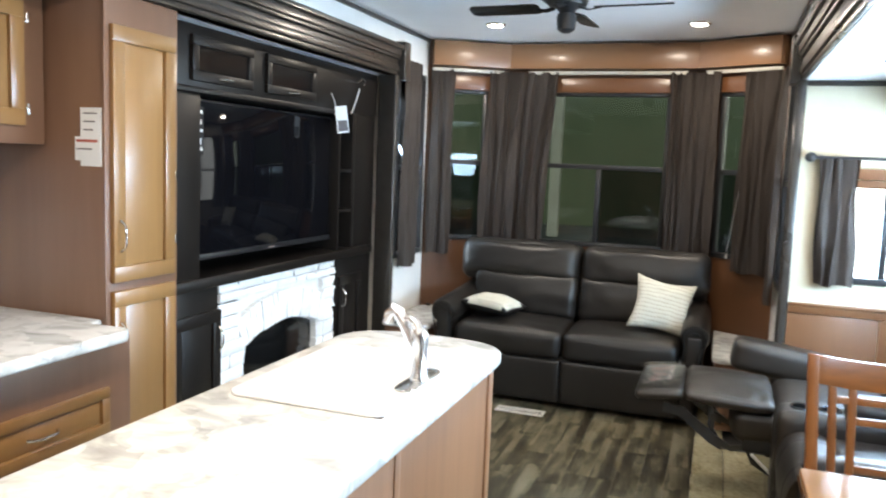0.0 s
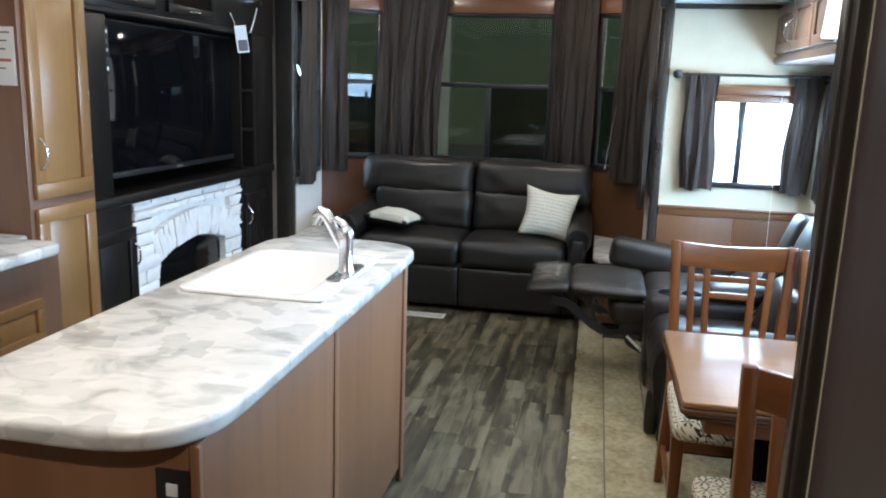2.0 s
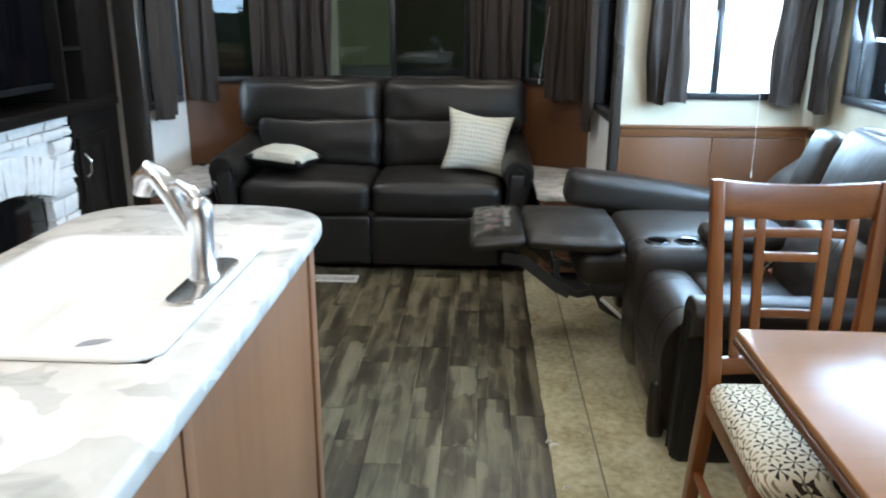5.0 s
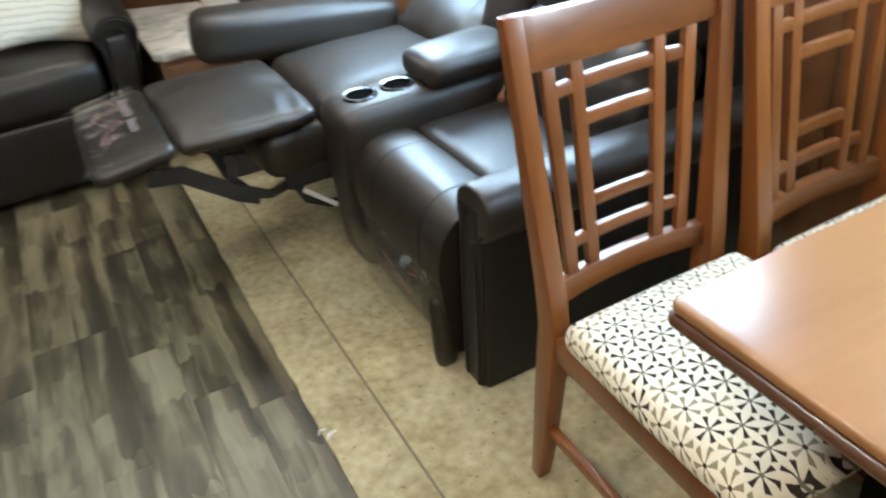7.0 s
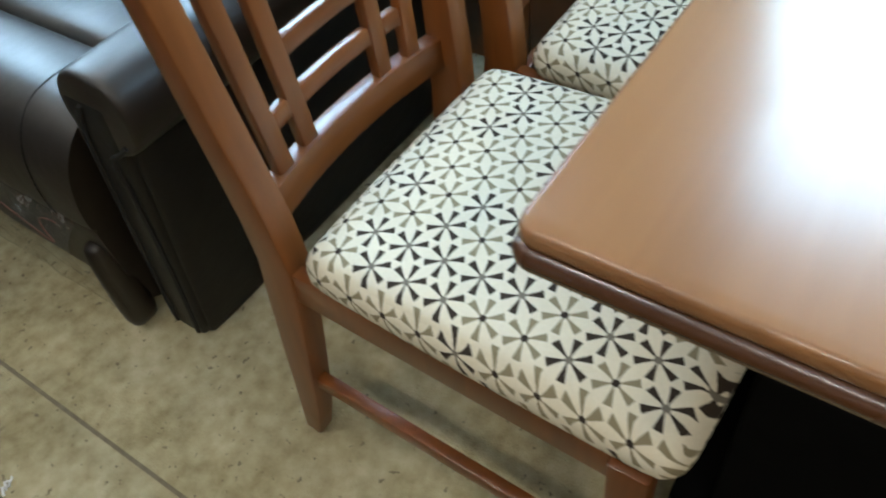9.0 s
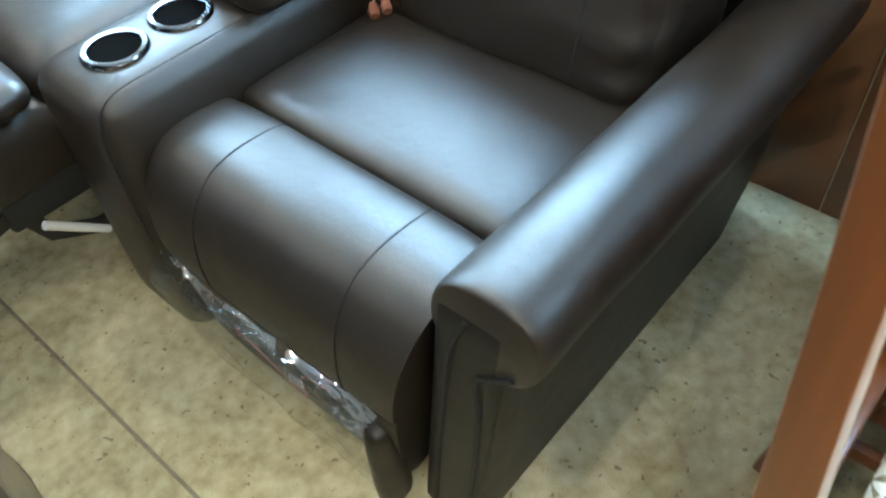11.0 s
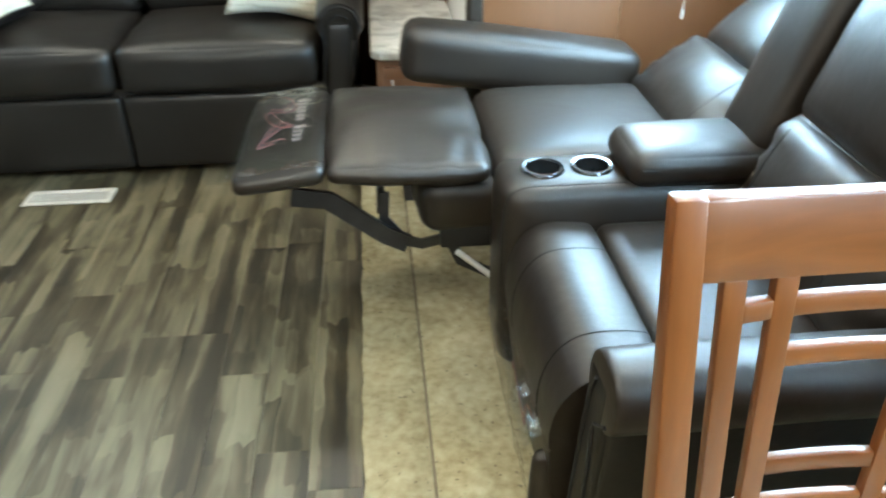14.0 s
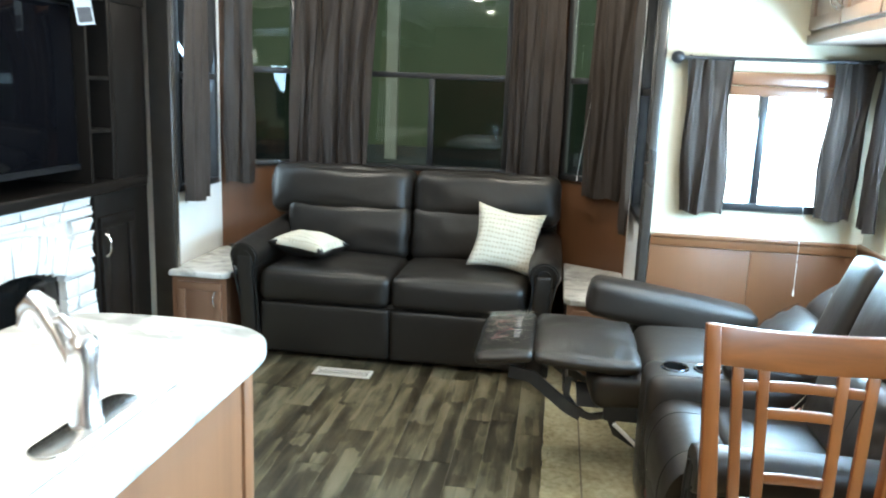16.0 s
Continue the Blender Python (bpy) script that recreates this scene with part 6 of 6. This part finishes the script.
def entertainment():
    xf, y0, y1 = -2.20, -0.370, 1.812
    e = thing("entertainment_cabinet", (-2.45, 0.7, 0), "espresso wooden wall cabinet framing a television and a fireplace", "cabinet")
    part("back_board", box(-2.77, -2.60, y0, y1, 0.005, 2.11, 0.002), ESPRESSO_Z, e)
    part("upper_box", box(-2.60, xf, y0, y1, 1.835, 2.11, 0.004), ESPRESSO, e)
    part("upper_ledge", box(-2.60, xf + 0.018, y0, 1.275, 1.812, 1.838, 0.006), ESPRESSO, e)
    part("left_stile", box(-2.60, xf, y0, -0.085, 0.955, 1.812, 0.004), ESPRESSO_Z, e)
    part("shelf_side", box(-2.60, xf, 1.278, 1.298, 0.955, 1.835, 0.003), ESPRESSO_Z, e)
    part("shelf_side", box(-2.60, xf, 1.465, 1.505, 0.955, 1.835, 0.003), ESPRESSO_Z, e)
    part("right_panel", box(-2.60, xf - 0.01, 1.505, y1, 0.955, 1.835, 0.003), ESPRESSO_Z, e)
    for z in (1.22, 1.47):
        part("shelf", box(-2.59, xf - 0.004, 1.298, 1.465, z - 0.009, z + 0.009, 0.002), ESPRESSO, e)
    part("lower_box", box(-2.60, xf - 0.02, y0, 0.105, 0.006, 0.93, 0.003), ESPRESSO_Z, e)
    part("lower_box", box(-2.60, xf - 0.02, 1.318, y1, 0.006, 0.93, 0.003), ESPRESSO_Z, e)
    part("mantel", box(-2.60, xf + 0.035, y0, 1.73, 0.922, 0.975, 0.012, 3), ESPRESSO, e)
    part("mantel_back", box(-2.60, -2.55, 0.105, 1.318, 0.006, 0.93, 0.002), BLACK_MATT, e)
    for a, b in ((0.205, 0.68), (0.805, 1.315)):
        d, m = panel_door(e, (xf, y0), (xf, y1), a, b, 1.865, 2.065, ESPRESSO, rail=0.045, panel_material=SMOKED, label="espresso door with a smoked glass pane")
        pull(d, m @ Vector(((a + b) / 2, -0.02, 1.885)), 0.10, (1, 0, 0), (0, 1, 0))
    d, m = panel_door(e, (xf - 0.02, y0), (xf - 0.02, y1), 0.10, 0.455, 0.06, 0.80, ESPRESSO_Z, rail=0.06, label="espresso raised-panel door")
    pull(d, m @ Vector((0.43, -0.02, 0.66)), 0.11, (1, 0, 0), (0, 0, 1))
    d, m = panel_door(e, (xf - 0.02, y0), (xf - 0.02, y1), 1.71, 2.02, 0.06, 0.80, ESPRESSO_Z, rail=0.06, label="espresso raised-panel door")
    pull(d, m @ Vector((1.735, -0.02, 0.66)), 0.11, (1, 0, 0), (0, 0, 1))

    tv = thing("television", (-2.3, 0.39, 1.07), "large black flat television in the dark cabinet, switched off", "television")
    ta, tb = -0.072, 1.266
    part("casing", box(-2.32, -2.255, ta, tb, 1.046, 1.796, 0.008, 3), BLACK_PLASTIC, tv)
    part("bezel", box(-2.256, -2.246, ta - 0.002, tb + 0.002, 1.044, 1.070, 0.003), BLACK_PLASTIC, tv)
    part("screen", box(-2.256, -2.251, ta + 0.013, tb - 0.013, 1.072, 1.784, 0.001), SCREEN, tv)
    part("bracket", box(-2.60, -2.32, 0.45, 0.75, 1.3, 1.55, 0.005), BLACK_METAL, tv)
    part("badge", box(-2.2465, -2.2455, 0.57, 0.63, 1.052, 1.059, 0), SILVER_INK, tv)
    part("side_strip", box(-2.2565, -2.2485, ta - 0.004, ta + 0.002, 1.10, 1.79, 0.001), NICKEL, tv, "bright film edge still on the screen")
    film = part("label_sticker", box(-2.2508, -2.2498, ta + 0.03, ta + 0.075, 1.54, 1.76, 0), BLACK_PLASTIC, tv, "dark sticker with pale icons at the screen's edge")
    for k, (z, h) in enumerate(((1.735, 0.016), (1.69, 0.022), (1.65, 0.014), (1.60, 0.03), (1.565, 0.018))):
        part("icon", box(-2.2495, -2.2488, ta + 0.036, ta + 0.066 - 0.008 * (k % 2), z - h / 2, z + h / 2, 0), PAPER, film)

    fp = thing("fireplace", (-2.3, 0.65, 0), "electric fireplace with a white stacked-stone arch surround", "fireplace")
    fb = part("firebox", box(-2.55, -2.262, 0.26, 1.06, 0.02, 0.70, 0.004), BLACK_MATT, fp, "black electric firebox")
    part("glass", box(-2.260, -2.255, 0.27, 1.05, 0.10, 0.66, 0.002), SMOKED, fb)
    arch = []
    for k in range(16):
        ya, yb = 0.285 + 0.75 * k / 16, 0.285 + 0.75 * (k + 1) / 16
        mid = (ya + yb) / 2 - 0.66
        arch.append((ya - 0.045, yb - 0.045, 0.02, -0.36 + math.sqrt(1.0 - mid * mid)))
    part("mortar", wall((-2.245, 0.045), (-2.245, 1.25), 0.006, 0.925, 0.03, arch), STONE, fp)
    part("sticker", box(-2.2545, -2.2535, 0.46, 0.60, 0.335, 0.375, 0), SILVER_INK, fb)
    rnd = random.Random(11)

    def stone(yc, zc, w, h, rot=0.0, taper=1.0, depth=0.05):
        b = bmesh.new()
        bmesh.ops.create_cube(b, size=1)
        bmesh.ops.subdivide_edges(b, edges=b.edges[:], cuts=2, use_grid_fill=True)
        for v in b.verts:
            x, y, z = v.co
            k = 1 + (taper - 1) * (0.5 - z)
            q = Vector((x * depth, y * w * k, z * h))
            edge = max(abs(y), abs(z)) > 0.4
            q.x -= 0.012 if (edge and x > 0) else 0
            q += Vector((0.012, 0.004, 0.004)) * noise.noise(Vector((yc * 17 + y * 2.3, zc * 13 + z * 2.1, x)))
            v.co = q
        moved(b, Matrix.Translation((-2.222 + rnd.uniform(-0.005, 0.008), yc, zc)) @ Matrix.Rotation(rot, 4, "X"))
        part("stone", b, STONE, fp)
    # top ledge courses
    for zc, h in ((0.898, 0.050), (0.848, 0.044)):
        y = 0.048
        while y < 1.24:
            w = min(rnd.uniform(0.10, 0.24), 1.25 - y)
            if w > 0.03:
                stone(y + w / 2, zc, w - 0.006, h - 0.004)
            y += w
    # ring of upright stones over the opening
    n, cy, cz, rad = 17, 0.66, -0.36, 1.085
    for k in range(n):
        a = radians(-22 + 44 * k / (n - 1))
        stone(cy + rad * math.sin(a), cz + rad * math.cos(a), 0.046, 0.165, -a, 0.94)
    # legs
    for ya, yb in ((0.048, 0.275), (1.025, 1.25)):
        z = 0.008
        while z < 0.60:
            h = rnd.uniform(0.055, 0.095)
            split = rnd.choice((None, 0.4, 0.6))
            if split is None:
                stone((ya + yb) / 2, z + h / 2, yb - ya - 0.006, h - 0.006)
            else:
                ym = ya + (yb - ya) * split
                stone((ya + ym) / 2, z + h / 2, ym - ya - 0.006, h - 0.006)
                stone((ym + yb) / 2, z + h / 2, yb - ym - 0.006, h - 0.006)
            z += h
    for ya, yb, z0, z1 in ((0.048, 0.225, 0.62, 0.82), (1.095, 1.25, 0.62, 0.82)):
        z = z0
        while z < z1 - 0.02:
            stone((ya + yb) / 2, z + 0.033, yb - ya - 0.006, 0.060)
            z += 0.066

    fp.location.y += 0.027
    t = thing("hang_tag", (xf + 0.03, 1.17, 1.86), "white paper tag with a dark patch hanging from the cabinet", "tag")
    part("string", tube([(xf + 0.012, 1.135, 1.93), (xf + 0.030, 1.15, 1.88), (xf + 0.032, 1.155, 1.855)], 0.002, 6), PAPER, t)
    card = part("card", moved(box(-0.001, 0.001, -0.036, 0.036, -0.16, 0.0, 0), pose(xf + 0.060, 1.165, 1.858, 8, 0, -48)), PAPER, t)
    part("patch", moved(box(0.0015, 0.0025, -0.028, 0.030, -0.15, -0.085, 0), pose(xf + 0.060, 1.165, 1.858, 8, 0, -48)), INK, card)
    h = thing("wall_hook", (-2.2, 1.52, 1.98), "bright metal hook with a dangling white cord", "hook")
    part("hook", tube([(xf + 0.002, 1.50, 2.03), (xf + 0.03, 1.51, 2.055), (xf + 0.035, 1.54, 2.045), (xf + 0.02, 1.56, 2.02)], 0.005, 8), CHROME, h)
    part("cord", tube([(xf + 0.02, 1.50, 1.99), (xf + 0.02, 1.46, 1.92), (xf + 0.016, 1.40, 1.83)], 0.005, 6), PAPER, h)


entertainment()

# ---- floor planks ----
pw, gap = 0.1214, 0.0003
rnd = random.Random(5)
shared = {}


def plank_mesh(length):
    key = round(length, 2)
    if key not in shared:
        b = box(-pw / 2 + gap, pw / 2 - gap, -key / 2 + gap, key / 2 - gap, -0.010, 0.0, 0.0006, 1)
        me = bpy.data.meshes.new("plank")
        b.to_mesh(me)
        b.free()
        me.materials.append(PLANK)
        shared[key] = me
    return shared[key]


for col in range(14):
    x = -1.70 + pw * (col + 0.5)
    y, first = -4.88, rnd.choice((0.20, 0.38, 0.56, 0.74))
    while y < 2.2:
        length = first if y < -4.8 else rnd.choice((0.62, 0.78, 0.92, 0.92))
        ob = new("plank", plank_mesh(length))
        ob.parent = floor
        ob.location = (x + 0.85, y + length / 2, 0)
        y += length
